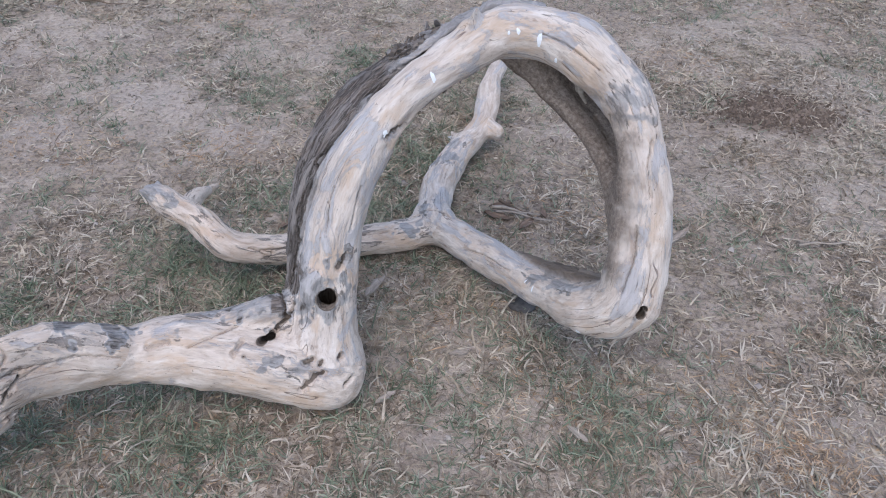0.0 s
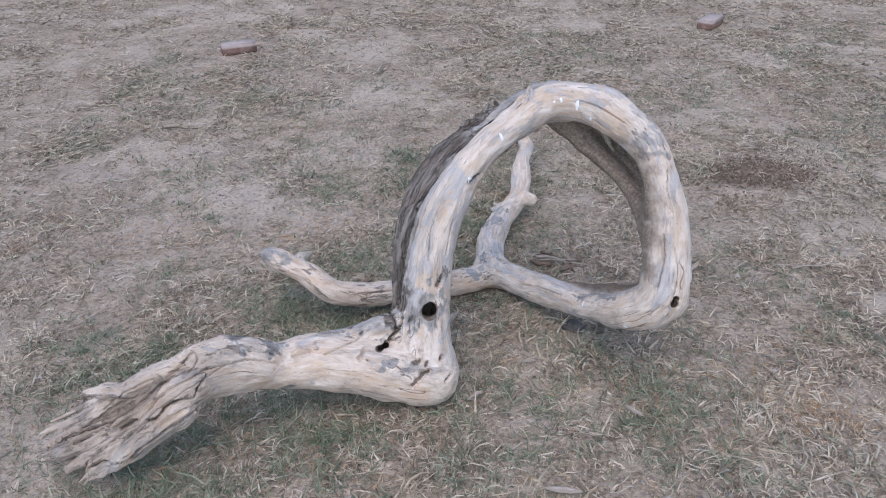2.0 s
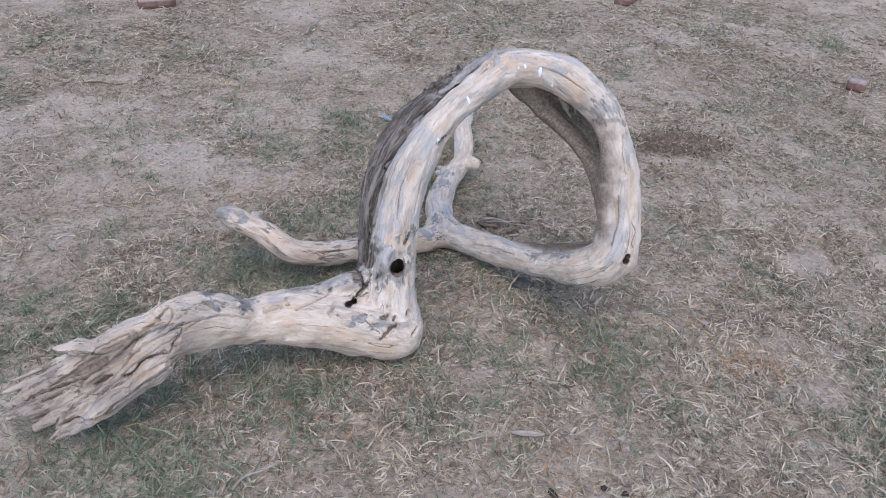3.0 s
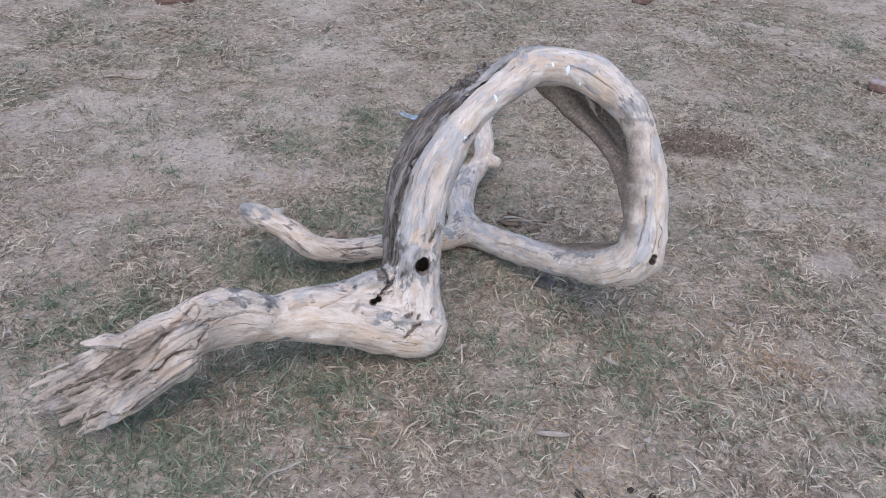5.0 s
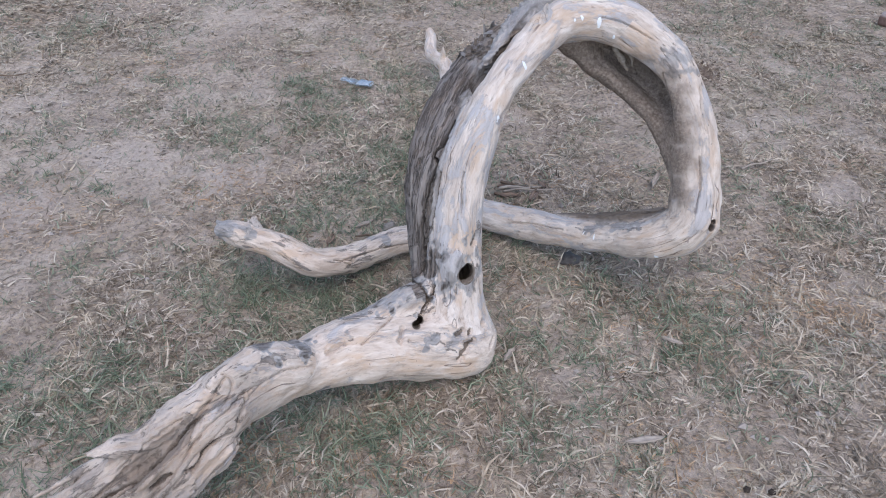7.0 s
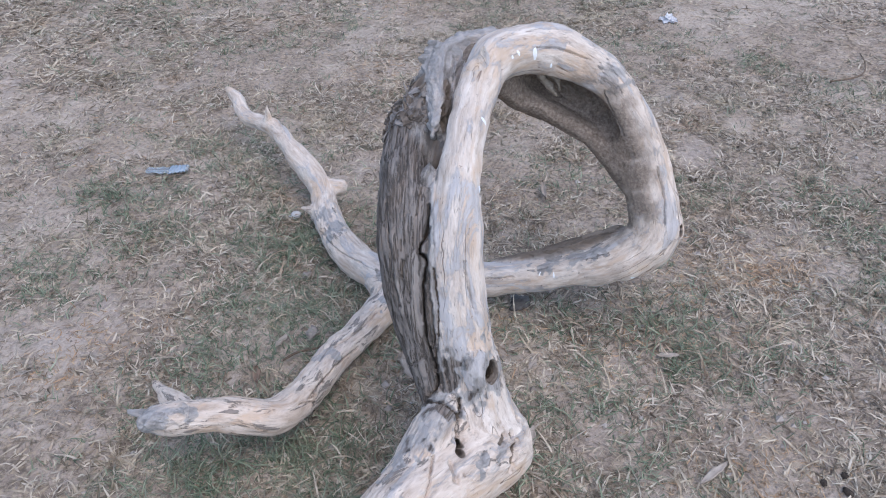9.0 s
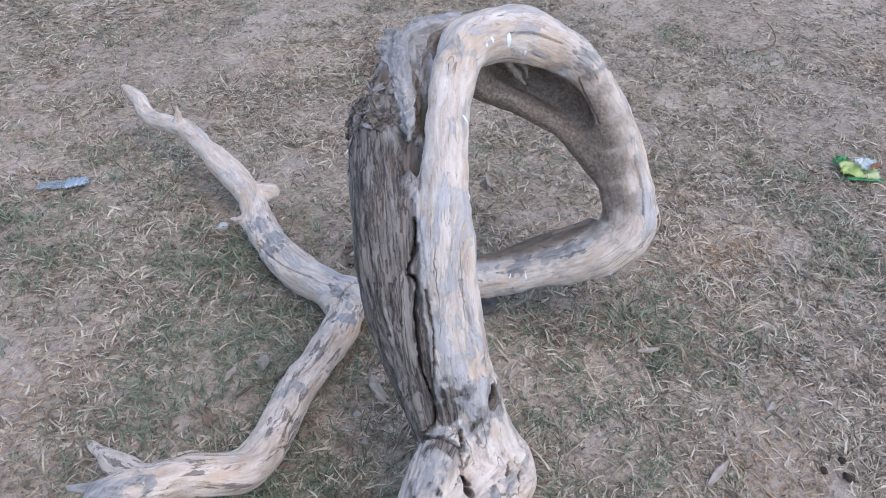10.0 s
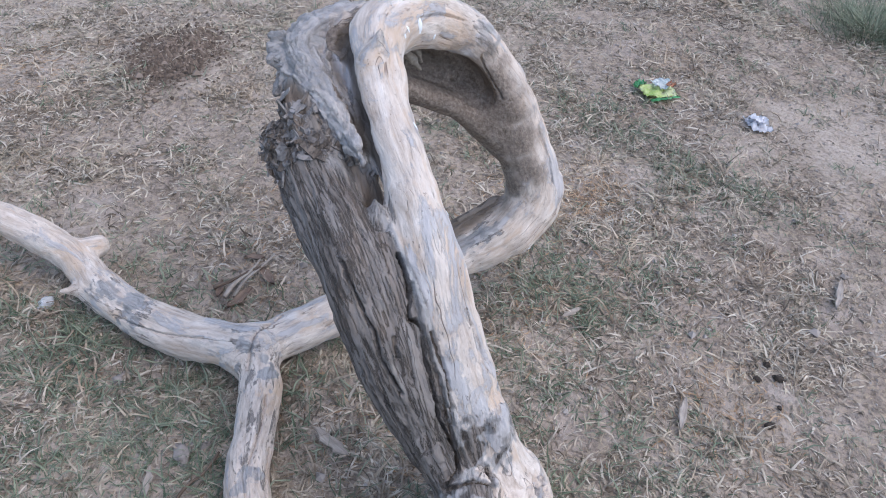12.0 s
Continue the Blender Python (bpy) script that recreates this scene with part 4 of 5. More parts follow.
def blades(name, x, y, az, length, width, rise, drop, material, label, category, rungs=3, sway=0.5):
    """One mesh of bent, tapering blades."""
    n = len(x)
    z = ground_height(x, y)
    roll = rng.uniform(-0.9, 0.9, n)
    at = np.stack([x, y, z - 0.002], -1)
    turn = rng.normal(0, sway, n)
    rows = []
    for k in range(rungs):
        s = k / (rungs - 1)
        a = az + turn * s * 2
        half = width * 0.5 * (1.0 - 0.85 * s ** 1.5)
        side = np.stack([-np.sin(a) * np.cos(roll), np.cos(a) * np.cos(roll), np.sin(roll)], -1) * half[:, None]
        rows += [at - side, at + side]
        e = rise + (drop - rise) * (k + 0.5) / (rungs - 1.0)
        at = at + np.stack([np.cos(a) * np.cos(e), np.sin(a) * np.cos(e), np.sin(e)], -1) * (length / (rungs - 1))[:, None]
        at[:, 2] = np.maximum(at[:, 2], z + 0.0025)
    v = np.stack(rows, 1).reshape(-1, 3)
    b = np.arange(n)[:, None] * (2 * rungs)
    f = np.stack([b + np.array((0, 1, 3, 2)) + 2 * k for k in range(rungs - 1)], 1).reshape(-1, 4)
    me = mesh_from(name, v, f)
    me.materials.append(material)
    me.shade_smooth()
    return tagged(new(name, me), label, category, kind="stuff")


def scatter(n, x0, x1, y0, y1, density, clump, spread):
    """Places in clumps, kept as thick as density says."""
    m = int(n / clump * 3)
    cx, cy = rng.uniform(x0, x1, m), rng.uniform(y0, y1, m)
    keep = rng.random(m) < density(cx, cy)
    cx, cy = cx[keep], cy[keep]
    cx, cy = np.repeat(cx, clump), np.repeat(cy, clump)
    ox, oy = rng.normal(0, spread, len(cx)), rng.normal(0, spread, len(cx))
    cx, cy, ox, oy = cx[:n], cy[:n], ox[:n], oy[:n]
    return cx + ox, cy + oy, np.arctan2(oy, ox) + rng.normal(0, 0.9, len(cx))


def straw():
    n = 112000
    x, y, az = scatter(n, -1.9, 2.4, -0.1, 3.6, cover, 12, 0.018)
    n = len(x)
    blades("dry_grass", x, y, az, rng.gamma(2.8, 0.0105, n), rng.uniform(0.0024, 0.0068, n), rng.uniform(0.1, 1.1, n), rng.uniform(-1.2, 0.3, n), STRAW, "short dead straw-coloured grass, trampled flat", "dry grass", 4, 0.35)
    n = 230000
    x, y, az = scatter(n, -4, 5, -1.2, 8, lambda a, b: cover(a, b) * ((a < -1.9) | (a > 2.4) | (b > 3.6) | (b < -0.1)), 8, 0.035)
    n = len(x)
    blades("distant_dry_grass", x, y, az, rng.gamma(5, 0.009, n), rng.uniform(0.004, 0.009, n), rng.uniform(0.05, 0.7, n), rng.uniform(-0.6, 0.3, n), STRAW, "thin cover of dead straw-coloured grass", "dry grass")


def litter():
    """Loose broken stalks that lie flat."""
    n = 13000
    x, y, az = scatter(n, -1.9, 2.4, -0.1, 3.6, lambda a, b: 0.35 + 0.65 * cover(a, b), 2, 0.06)
    az = rng.uniform(0, 6.28, len(x))
    n = len(x)
    blades("loose_straw", x, y, az, rng.gamma(4, 0.0075, n), rng.uniform(0.0014, 0.0040, n), rng.uniform(0.02, 0.2, n), rng.uniform(-0.2, 0.12, n), PALE_STRAW, "loose pale broken straw on the soil", "straw", 4, 0.45)


# low green clumps among the straw
GREEN_SPOTS = [(-0.82, 1.54), (-0.58, 1.50), (-0.95, 0.73), (-1.12, 1.30), (-0.40, 1.87), (-0.71, 2.44), (-0.41, 2.79), (0.04, 2.84), (2.90, 4.04), (1.10, 1.34), (-0.15, 0.77), (-0.66, 1.10), (-1.26, 1.27), (-1.31, 3.64), (-1.22, 1.75),
               (-0.14, 2.13), (-0.17, 1.93), (-0.23, 1.77), (-0.39, 1.99), (0.39, 0.93), (0.55, 0.81), (0.43, 1.06), (1.11, 0.71), (0.99, 0.59), (0.10, 1.01), (-0.32, 1.64), (-0.37, 2.44), (-0.34, 2.68), (-0.61, 1.85),
               (-0.77, 1.59), (1.32, 1.0), (2.23, 1.70), (1.26, 0.83), (-0.47, 0.90), (2.44, -0.16), (-0.52, 1.30), (-0.60, 0.93), (-0.80, 0.62), (-1.0, 1.0)]


def green():
    xs, ys = [], []
    for i, (gx, gy) in enumerate(GREEN_SPOTS):
        r = 0.085 + 0.035 * math.sin(1.7 * i) + (0.02 if gx < 0 else 0.0)
        k = int(11000 * r * r * 4)
        tx, ty = gx + rng.normal(0, r * 0.8, k // 8), gy + rng.normal(0, r * 0.8, k // 8)
        xs.append(np.repeat(tx, 8) + rng.normal(0, 0.013, k // 8 * 8)), ys.append(np.repeat(ty, 8) + rng.normal(0, 0.013, k // 8 * 8))
    # thicker green beside the tree darkens the ground where its shade falls
    p = lambda a, b: (smooth(0.0, 0.9, fbm(np.stack([a, b, a * 0], -1) * 2.3, 3, 95)) * 0.6 + 0.1 + 0.8 * shelter_shade(a, b)) * (1 - 0.8 * bare(a, b))
    a, b, _ = scatter(46000, -2.2, 3.2, -0.3, 5.0, p, 9, 0.016)
    x, y = np.concatenate(xs + [a]), np.concatenate(ys + [b])
    n = len(x)
    blades("green_grass", x, y, rng.uniform(0, 6.28, n), rng.gamma(5, 0.0055, n) * (1 + 0.5 * shelter_shade(x, y)), rng.uniform(0.0022, 0.0052, n), rng.uniform(0.3, 1.2, n), rng.uniform(-0.4, 0.7, n), GREEN, "sparse low green grass among dead straw", "grass")


RUST_SPOTS = [(0.79, 1.01), (0.75, 1.11), (0.85, 0.94), (0.45, 1.79), (1.60, 3.48), (-0.97, 0.85), (0.15, 0.61), (-1.38, 2.08), (-0.77, 2.08), (-0.07, 1.35), (-0.52, 0.84), (-0.83, 0.97), (0.30, 1.12), (0.0, 3.1), (1.0, 2.9), (-1.0, 3.2)]


def rusty():
    xs, ys = [], []
    for i, (gx, gy) in enumerate(RUST_SPOTS):
        r = 0.07 + 0.025 * math.sin(2.1 * i) + 0.02 * gy
        xs.append(gx + rng.normal(0, r * 1.3, 420)), ys.append(gy + rng.normal(0, r, 420))
    x, y = np.concatenate(xs), np.concatenate(ys)
    n = len(x)
    blades("rusty_grass", x, y, rng.uniform(0, 6.28, n), rng.gamma(5, 0.006, n), rng.uniform(0.002, 0.005, n), rng.uniform(0.0, 0.5, n), rng.uniform(-0.5, 0.2, n), RUST, "patch of rust-orange dead grass", "dry grass")


def crumbs():
    """Small clods of soil, many and uneven."""
    n = 9000
    x, y, _ = scatter(n, -1.9, 2.4, -0.1, 3.6, lambda a, b: 1.05 - cover(a, b) * 0.8, 3, 0.05)
    lumps("soil_crumbs", x, y, rng.gamma(2.0, 0.0012, len(x)) + 0.001, CLOD, "scattered small clods of dry soil")
    x, y = 1.23 + rng.normal(0, 0.105, 8000), 2.48 + rng.normal(0, 0.07, 8000)
    lumps("burrow_soil", x, y, rng.gamma(1.3, 0.0019, len(x)) + 0.0012, DARK_SOIL, "heap of loose dark brown burrow soil")


def lumps(name, x, y, r, material, label):
    n = len(x)
    unit = np.array([(1, 0, 0), (-1, 0, 0), (0, 1, 0), (0, -1, 0), (0, 0, 0.8), (0, 0, -0.6)], float)
    tri = np.array([(0, 2, 4), (2, 1, 4), (1, 3, 4), (3, 0, 4), (2, 0, 5), (1, 2, 5), (3, 1, 5), (0, 3, 5)])
    v = unit[None] * r[:, None, None] * rng.uniform(0.6, 1.4, (n, 6, 1))
    a = rng.uniform(0, 6.28, n)
    c, s = np.cos(a)[:, None], np.sin(a)[:, None]
    vx, vy = v[..., 0] * c - v[..., 1] * s, v[..., 0] * s + v[..., 1] * c
    v = np.stack([vx + x[:, None], vy + y[:, None], v[..., 2] + (ground_height(x, y) + r * 0.3)[:, None]], -1).reshape(-1, 3)
    f = (np.arange(n)[:, None, None] * 6 + tri[None]).reshape(-1, 3)
    me = mesh_from(name, v, f)
    me.materials.append(material)
    me.shade_flat()
    tagged(new(name, me), label, "soil", kind="stuff")


PALE_STRAW = blade_material("pale_straw", [(0.0, (0.30, 0.24, 0.17)), (0.4, (0.44, 0.372, 0.285)), (1.0, (0.58, 0.52, 0.435))])
RUST = blade_material("rusty_straw", [(0.0, (0.24, 0.15, 0.09)), (0.5, (0.45, 0.29, 0.17)), (1.0, (0.56, 0.42, 0.28))], 0.1, 0.15)
CLOD = blade_material("soil_clods", [(0.0, (0.20, 0.172, 0.15)), (0.5, (0.30, 0.262, 0.235)), (1.0, (0.44, 0.395, 0.36))], 0.0, 0.0, 0.0, 0.0)
DARK_SOIL = blade_material("dark_soil", [(0.0, (0.085, 0.062, 0.047)), (0.6, (0.16, 0.12, 0.093)), (1.0, (0.26, 0.205, 0.165))], 0.0, 0.0, 0.0, 0.0)
straw(), litter(), green(), rusty(), crumbs()


def tall_tuft(gx, gy, r, n, tall=0.018):
    x, y = gx + rng.normal(0, r, n), gy + rng.normal(0, r, n)
    blades("grass_tuft", x, y, np.arctan2(y - gy, x - gx) + rng.normal(0, 0.7, n), rng.gamma(6, tall, n), rng.uniform(0.002, 0.004, n), rng.uniform(0.7, 1.4, n), rng.uniform(-0.5, 0.6, n), GREEN, "taller tuft of green grass", "grass", 4, 0.4)


tall_tuft(2.48, -0.2, 0.12, 1500)
tall_tuft(2.92, 4.02, 0.06, 130, 0.010)

# ---- droppings on the wood ----
from mathutils.bvhtree import BVHTree

TREE_BVH = BVHTree.FromPolygons(TREE_V[:, :3].tolist(), TREE_F.tolist())


def plain(name, colour, rough=0.8, spread=0.12, scale=60.0, specular=0.3):
    """A mottled single-colour material."""
    m = Nodes(name)
    n = m.noise(m.coords(), scale, 5, 0.6)
    dark = tuple(c * (1 - 2.2 * spread) for c in colour)
    light = tuple(min(1, c * (1 + spread)) for c in colour)
    return m.finish(m.colours(n, [(0.3, dark), (0.7, light)]), rough, n, 0.001, 0.6, specular)


def dropping(x, y, z, length, width, turn):
    """A thin white splash that lies on the wood's skin."""
    at, normal, _, _ = TREE_BVH.find_nearest((x, y, z))
    down = Vector((0, 0, -1)) - normal * normal.dot(Vector((0, 0, -1)))
    down.normalize()
    side = normal.cross(down)
    a = radians(turn)
    u, w = down * math.cos(a) + side * math.sin(a), side * math.cos(a) - down * math.sin(a)
    bm = bmesh.new()
    ring = []
    k = 14
    top = bm.verts.new(at + normal * 0.0022)
    for i in range(k):
        t = 2 * math.pi * i / k
        r = 1 + random.uniform(-0.25, 0.25)
        p = at + u * (math.cos(t) * length * 0.5 * r) + w * (math.sin(t) * width * 0.5 * r)
        q, n2, _, _ = TREE_BVH.find_nearest(p)
        ring.append(bm.verts.new(q + n2 * 0.0006))
    for i in range(k):
        bm.faces.new((top, ring[i], ring[(i + 1) % k]))
    bmesh.ops.recalc_face_normals(bm, faces=bm.faces)
    ob = part("dropping", bm, WHITE, tree, "white splash of dried bird dropping")
    return ob


WHITE = plain("chalky_white", (0.82, 0.84, 0.86), 0.9, 0.05, 200)
for row in ((0.166, 1.36, 0.775, 0.028, 0.010, 0), (-0.037, 1.33, 0.702, 0.022, 0.008, 10), (-0.12, 1.24, 0.617, 0.016, 0.010, 0), (0.13, 1.37, 0.79, 0.012, 0.008, 20), (0.21, 1.36, 0.74, 0.012, 0.006, 0),
            (0.11, 1.38, 0.78, 0.008, 0.005, 0), (0.222, 1.295, 0.165, 0.018, 0.004, 15), (0.205, 1.33, 0.16, 0.014, 0.003, 0), (0.31, 1.12, 0.215, 0.014, 0.010, 50)):
    dropping(*row)


# ---- loose things on the ground ----
def on_ground(x, y, turn=0.0, lift=0.0):
    return pose(x, y, float(ground_height(np.array([x]), np.array([y]))[0]) + lift, 0, 0, turn)


def rough_block(size, seed, wear=0.012, cuts=5):
    """A block with rounded, chipped edges, standing on z = 0."""
    bm = bmesh.new()
    bmesh.ops.create_cube(bm, size=1.0)
    bmesh.ops.scale(bm, vec=size, verts=bm.verts)
    bmesh.ops.bevel(bm, geom=bm.edges[:], offset=wear * 0.28, segments=2, affect="EDGES")
    bmesh.ops.subdivide_edges(bm, edges=bm.edges[:], cuts=cuts - 3, use_grid_fill=True)
    for v in bm.verts:
        n = noise.noise_vector(v.co * 38 + Vector((seed, seed * 2, 0)))
        v.co += n * wear * 0.25
        far = abs(v.co.x / size[0]) + abs(v.co.y / size[1]) + abs(v.co.z / size[2])
        if far > 1.15 and noise.noise(v.co * 14 + Vector((seed, 0, 5))) > 0.05:
            v.co *= 0.93
        v.co.z += size[2] / 2
    return bm


def brick_material():
    m = Nodes("old_red_brick")
    obj = m.coords()
    a, b = m.noise(obj, 22, 5, 0.65), m.noise(obj, 120, 4, 0.6)
    col = m.colours(a, [(0.3, (0.13, 0.08, 0.068)), (0.55, (0.235, 0.15, 0.128)), (0.75, (0.30, 0.215, 0.19))])
    up = m.node("ShaderNodeSeparateXYZ", {0: obj}).outputs[2]
    dust = m.math("MULTIPLY", m.ramp(up, 0.045, 0.062), m.ramp(a, 0.3, 0.55, 0.6, 0.95))
    col = m.mix(dust, col, (0.42, 0.36, 0.345))
    return m.finish(col, 0.93, b, 0.003, 1.0, 0.15)


BRICK = brick_material()


def loose_brick(x, y, turn, size, label, seed):
    root = thing("brick", label, "brick", on_ground(x, y, turn, -0.004), "loose bricks on the grass")
    part("brick_body", rough_block(size, seed), BRICK, root)
    return root


loose_brick(-1.615, 4.64, 21, (0.235, 0.112, 0.075), "old dusty red brick lying on dry grass", 1.0)
loose_brick(1.785, 5.01, 52, (0.235, 0.112, 0.072), "old red brick with pale mortar on top", 4.0)
loose_brick(2.62, 3.26, -35, (0.10, 0.085, 0.06), "broken half of a red brick", 7.0)
loose_brick(2.74, 2.75, 25, (0.12, 0.10, 0.065), "dark broken brick end with a dusty top", 11.0)


def pebble(name, x, y, size, flat, material, label, category, seed, turn=0.0, group=""):
    bm = bmesh.new()
    bmesh.ops.create_icosphere(bm, subdivisions=3, radius=0.5)
    for v in bm.verts:
        k = 1 + 0.5 * noise.noise(v.co * 2.4 + Vector((seed, 0, 0))) + 0.35 * noise.noise(v.co * 7 + Vector((0, seed, 0)))
        v.co = Vector((v.co.x * size[0], v.co.y * size[1], v.co.z * flat)) * k
        v.co.z += flat * 0.33
    ob = part(name, bm, material)
    ob.matrix_world = on_ground(x, y, turn)
    return tagged(ob, label, category, group)


STONE = plain("dusty_stone", (0.33, 0.29, 0.26), 0.9, 0.2, 40)
DUNG = plain("dry_dung", (0.065, 0.05, 0.04), 0.9, 0.25, 120)
DARK_STONE = plain("dark_stone", (0.13, 0.12, 0.115), 0.85, 0.2, 50)
for i, (x, y, a, b, h, turn) in enumerate(((0.246, 0.532, 0.026, 0.02, 0.016, 20), (0.253, 0.485, 0.036, 0.022, 0.018, 70), (0.108, 0.521, 0.034, 0.02, 0.02, -60), (0.168, 0.492, 0.016, 0.013, 0.011, 0),
                                           (0.292, 0.507, 0.022, 0.02, 0.018, 40))):
    pebble("dung_pellet", x, y, (0.75 * a, 0.75 * b), 0.75 * h, DUNG, "dark brown dried dung pellet", "dung", 3.1 * i, turn, "dung pellets on the soil")
pebble("stone", 0.218, 1.40, (0.06, 0.045), 0.035, DARK_STONE, "dark grey stone under the raised limb", "stone", 2.0)
pebble("stone", -0.277, 1.716, (0.05, 0.035), 0.018, STONE, "flat dusty grey stone in the grass", "stone", 5.0, 30)
pebble("stone", 0.012, 2.20, (0.035, 0.03), 0.022, plain("pale_stone", (0.55, 0.55, 0.56), 0.8, 0.1), "small pale stone beside the branch", "stone", 8.0)
pebble("stone", -0.14, 1.93, (0.03, 0.022), 0.015, STONE, "small grey stone in green grass", "stone", 9.0)


def tube(points, radii, sides=8, rough=0.0, seed=0.0):
    """A tapering tube through the points."""
    bm = bmesh.new()
    c = curve_of([(*p, r) for p, r in zip(points, radii)], 6)
    _, t, bx, by = frames_along(c)
    rings = []
    for j, row in enumerate(c):
        ring = []
        for i in range(sides):
            a = 2 * math.pi * i / sides
            d = Vector(bx[j]) * math.cos(a) + Vector(by[j]) * math.sin(a)
            p = Vector(row[:3]) + d * row[3]
            p += d * row[3] * rough * noise.noise(p * 60 + Vector((seed, 0, 0)))
            ring.append(bm.verts.new(p))
        rings.append(ring)
    for p, q in zip(rings[:-1], rings[1:]):
        for i in range(sides):
            bm.faces.new((p[i], p[(i + 1) % sides], q[(i + 1) % sides], q[i]))
    bm.faces.new(rings[0][::-1])
    bm.faces.new(rings[-1])
    return bm


def twig_material(name, light, dark):
    m = Nodes(name)
    obj = m.coords()
    a, b = m.noise(m.scaled(obj, (18, 90, 90)), 1, 5, 0.6), m.noise(obj, 60, 4)
    col = m.colours(a, [(0.32, dark), (0.68, light)])
    return m.finish(m.mix(m.ramp(b, 0.55, 0.7, 0, 0.4), col, dark), 0.85, a, 0.002, 1.0, 0.15)


GREY_TWIG = twig_material("grey_twig", (0.48, 0.42, 0.36), (0.24, 0.20, 0.165))
BROWN_TWIG = twig_material("brown_twig", (0.22, 0.165, 0.125), (0.09, 0.068, 0.052))
CHIP = twig_material("pale_chip", (0.50, 0.44, 0.385), (0.26, 0.22, 0.185))
LEAF = twig_material("dead_leaf", (0.29, 0.215, 0.165), (0.13, 0.09, 0.07))


def twig(x, y, turn, length, r, bends, material, label):
    """A stick along its own x axis, resting on the ground."""
    k = len(bends)
    pts = [(length * (i / (k - 1) - 0.5), b, r * 1.1 + 0.004 * (i % 2)) for i, b in enumerate(bends)]
    ob = part("twig", tube(pts, [r * (1.0 - 0.6 * i / (k - 1)) for i in range(k)], 7, 0.5, x), material)
    ob.matrix_world = on_ground(x, y, turn, 0.014)
    return tagged(ob, label, "twig")


twig(1.125, 1.703, 9, 0.155, 0.0042, (0.0, 0.003, -0.002, 0.0), GREY_TWIG, "straight pale grey twig on the grass")
twig(-0.565, 4.23, 75, 0.33, 0.006, (0.0, 0.012, -0.004, 0.01), GREY_TWIG, "pale dry twig on the distant grass")
twig(-1.59, 3.19, -6, 0.22, 0.005, (0.0, 0.01, 0.0, 0.008), BROWN_TWIG, "thin dark brown twig on bare soil")
twig(2.47, 1.36, 5, 0.40, 0.005, (0.05, -0.02, -0.03, 0.0, 0.05), BROWN_TWIG, "curved dark twig on distant grass")
twig(0.215, 1.795, -14, 0.15, 0.006, (0.0, 0.004, 0.0, 0.003), GREY_TWIG, "split grey stick beside dead leaves")
twig(0.215, 1.81, -40, 0.13, 0.005, (0.0, -0.006, 0.004, 0.0), BROWN_TWIG, "dark broken stick beside dead leaves")
twig(0.235, 1.775, -12, 0.17, 0.004, (0.0, 0.006, 0.002, -0.004), GREY_TWIG, "thin grey stick beside dead leaves")
twig(-0.33, 1.66, -15, 0.14, 0.003, (0.0, 0.004, -0.003, 0.0), BROWN_TWIG, "thin dark twig under the branch")
twig(-0.62, 0.62, 40, 0.12, 0.0028, (0.0, 0.01, 0.0, -0.01), GREY_TWIG, "thin bent pale stem on the soil")


def chip(x, y, turn, length, width, thick, material, label, category="wood chip", curl=0.1, seed=0.0):
    """A thin, curved, ragged flake of wood, bark or leaf."""
    bm = bmesh.new()
    nx, ny = 10, 4
    grid = {}
    for s in (0, 1):
        for i in range(nx + 1):
            for j in range(ny + 1):
                u, w = i / nx - 0.5, j / ny - 0.5
                ends = (1 - abs(2 * u) ** 2.2) * (0.62 + 0.5 * noise.noise(Vector((u * 7, seed, 3.0 if w > 0 else 0.0)))) + 0.07
                px, py = u * length * (1 + 0.25 * noise.noise(Vector((w * 6, seed, 8)))), w * width * ends + 0.12 * width * noise.noise(Vector((u * 4, seed, 5)))
                pz = thick * (0.5 + s) + curl * width * (4 * w * w) + 0.10 * curl * length * (4 * u * u) + 0.0016 * noise.noise(Vector((u * 9, w * 5, seed)))
                grid[s, i, j] = bm.verts.new((px, py, pz))
    for i in range(nx):
        for j in range(ny):
            bm.faces.new((grid[1, i, j], grid[1, i + 1, j], grid[1, i + 1, j + 1], grid[1, i, j + 1]))
            bm.faces.new((grid[0, i, j + 1], grid[0, i + 1, j + 1], grid[0, i + 1, j], grid[0, i, j]))
    rim = [(i, 0) for i in range(nx)] + [(nx, j) for j in range(ny)] + [(i, ny) for i in range(nx, 0, -1)] + [(0, j) for j in range(ny, 0, -1)]
    for (i, j), (k, l) in zip(rim, rim[1:] + rim[:1]):
        bm.faces.new((grid[0, i, j], grid[0, k, l], grid[1, k, l], grid[1, i, j]))
    ob = part(category.replace(" ", "_"), bm, material)
    ob.matrix_world = on_ground(x, y, turn, 0.008)
    return tagged(ob, label, category)


chip(0.322, 0.982, -45, 0.06, 0.022, 0.004, GREY_TWIG, "small grey wood chip on bare soil", seed=1)
chip(0.086, 0.714, -8, 0.095, 0.024, 0.006, CHIP, "long pale wood chip on the soil", seed=2)
chip(-0.118, 1.067, 40, 0.06, 0.022, 0.004, CHIP, "pale wood chip beside the trunk's heel", seed=3)
chip(0.596, 0.288, 165, 0.13, 0.026, 0.006, CHIP, "pale pointed wood chip on dry grass", seed=4)
chip(0.70, 1.71, 47, 0.11, 0.025, 0.006, CHIP, "pale upright sliver of wood in the grass", seed=5, curl=0.4)
chip(-0.183, 1.435, 62, 0.10, 0.035, 0.005, GREY_TWIG, "grey bark flake in the trunk's shade", "bark flake", seed=6)
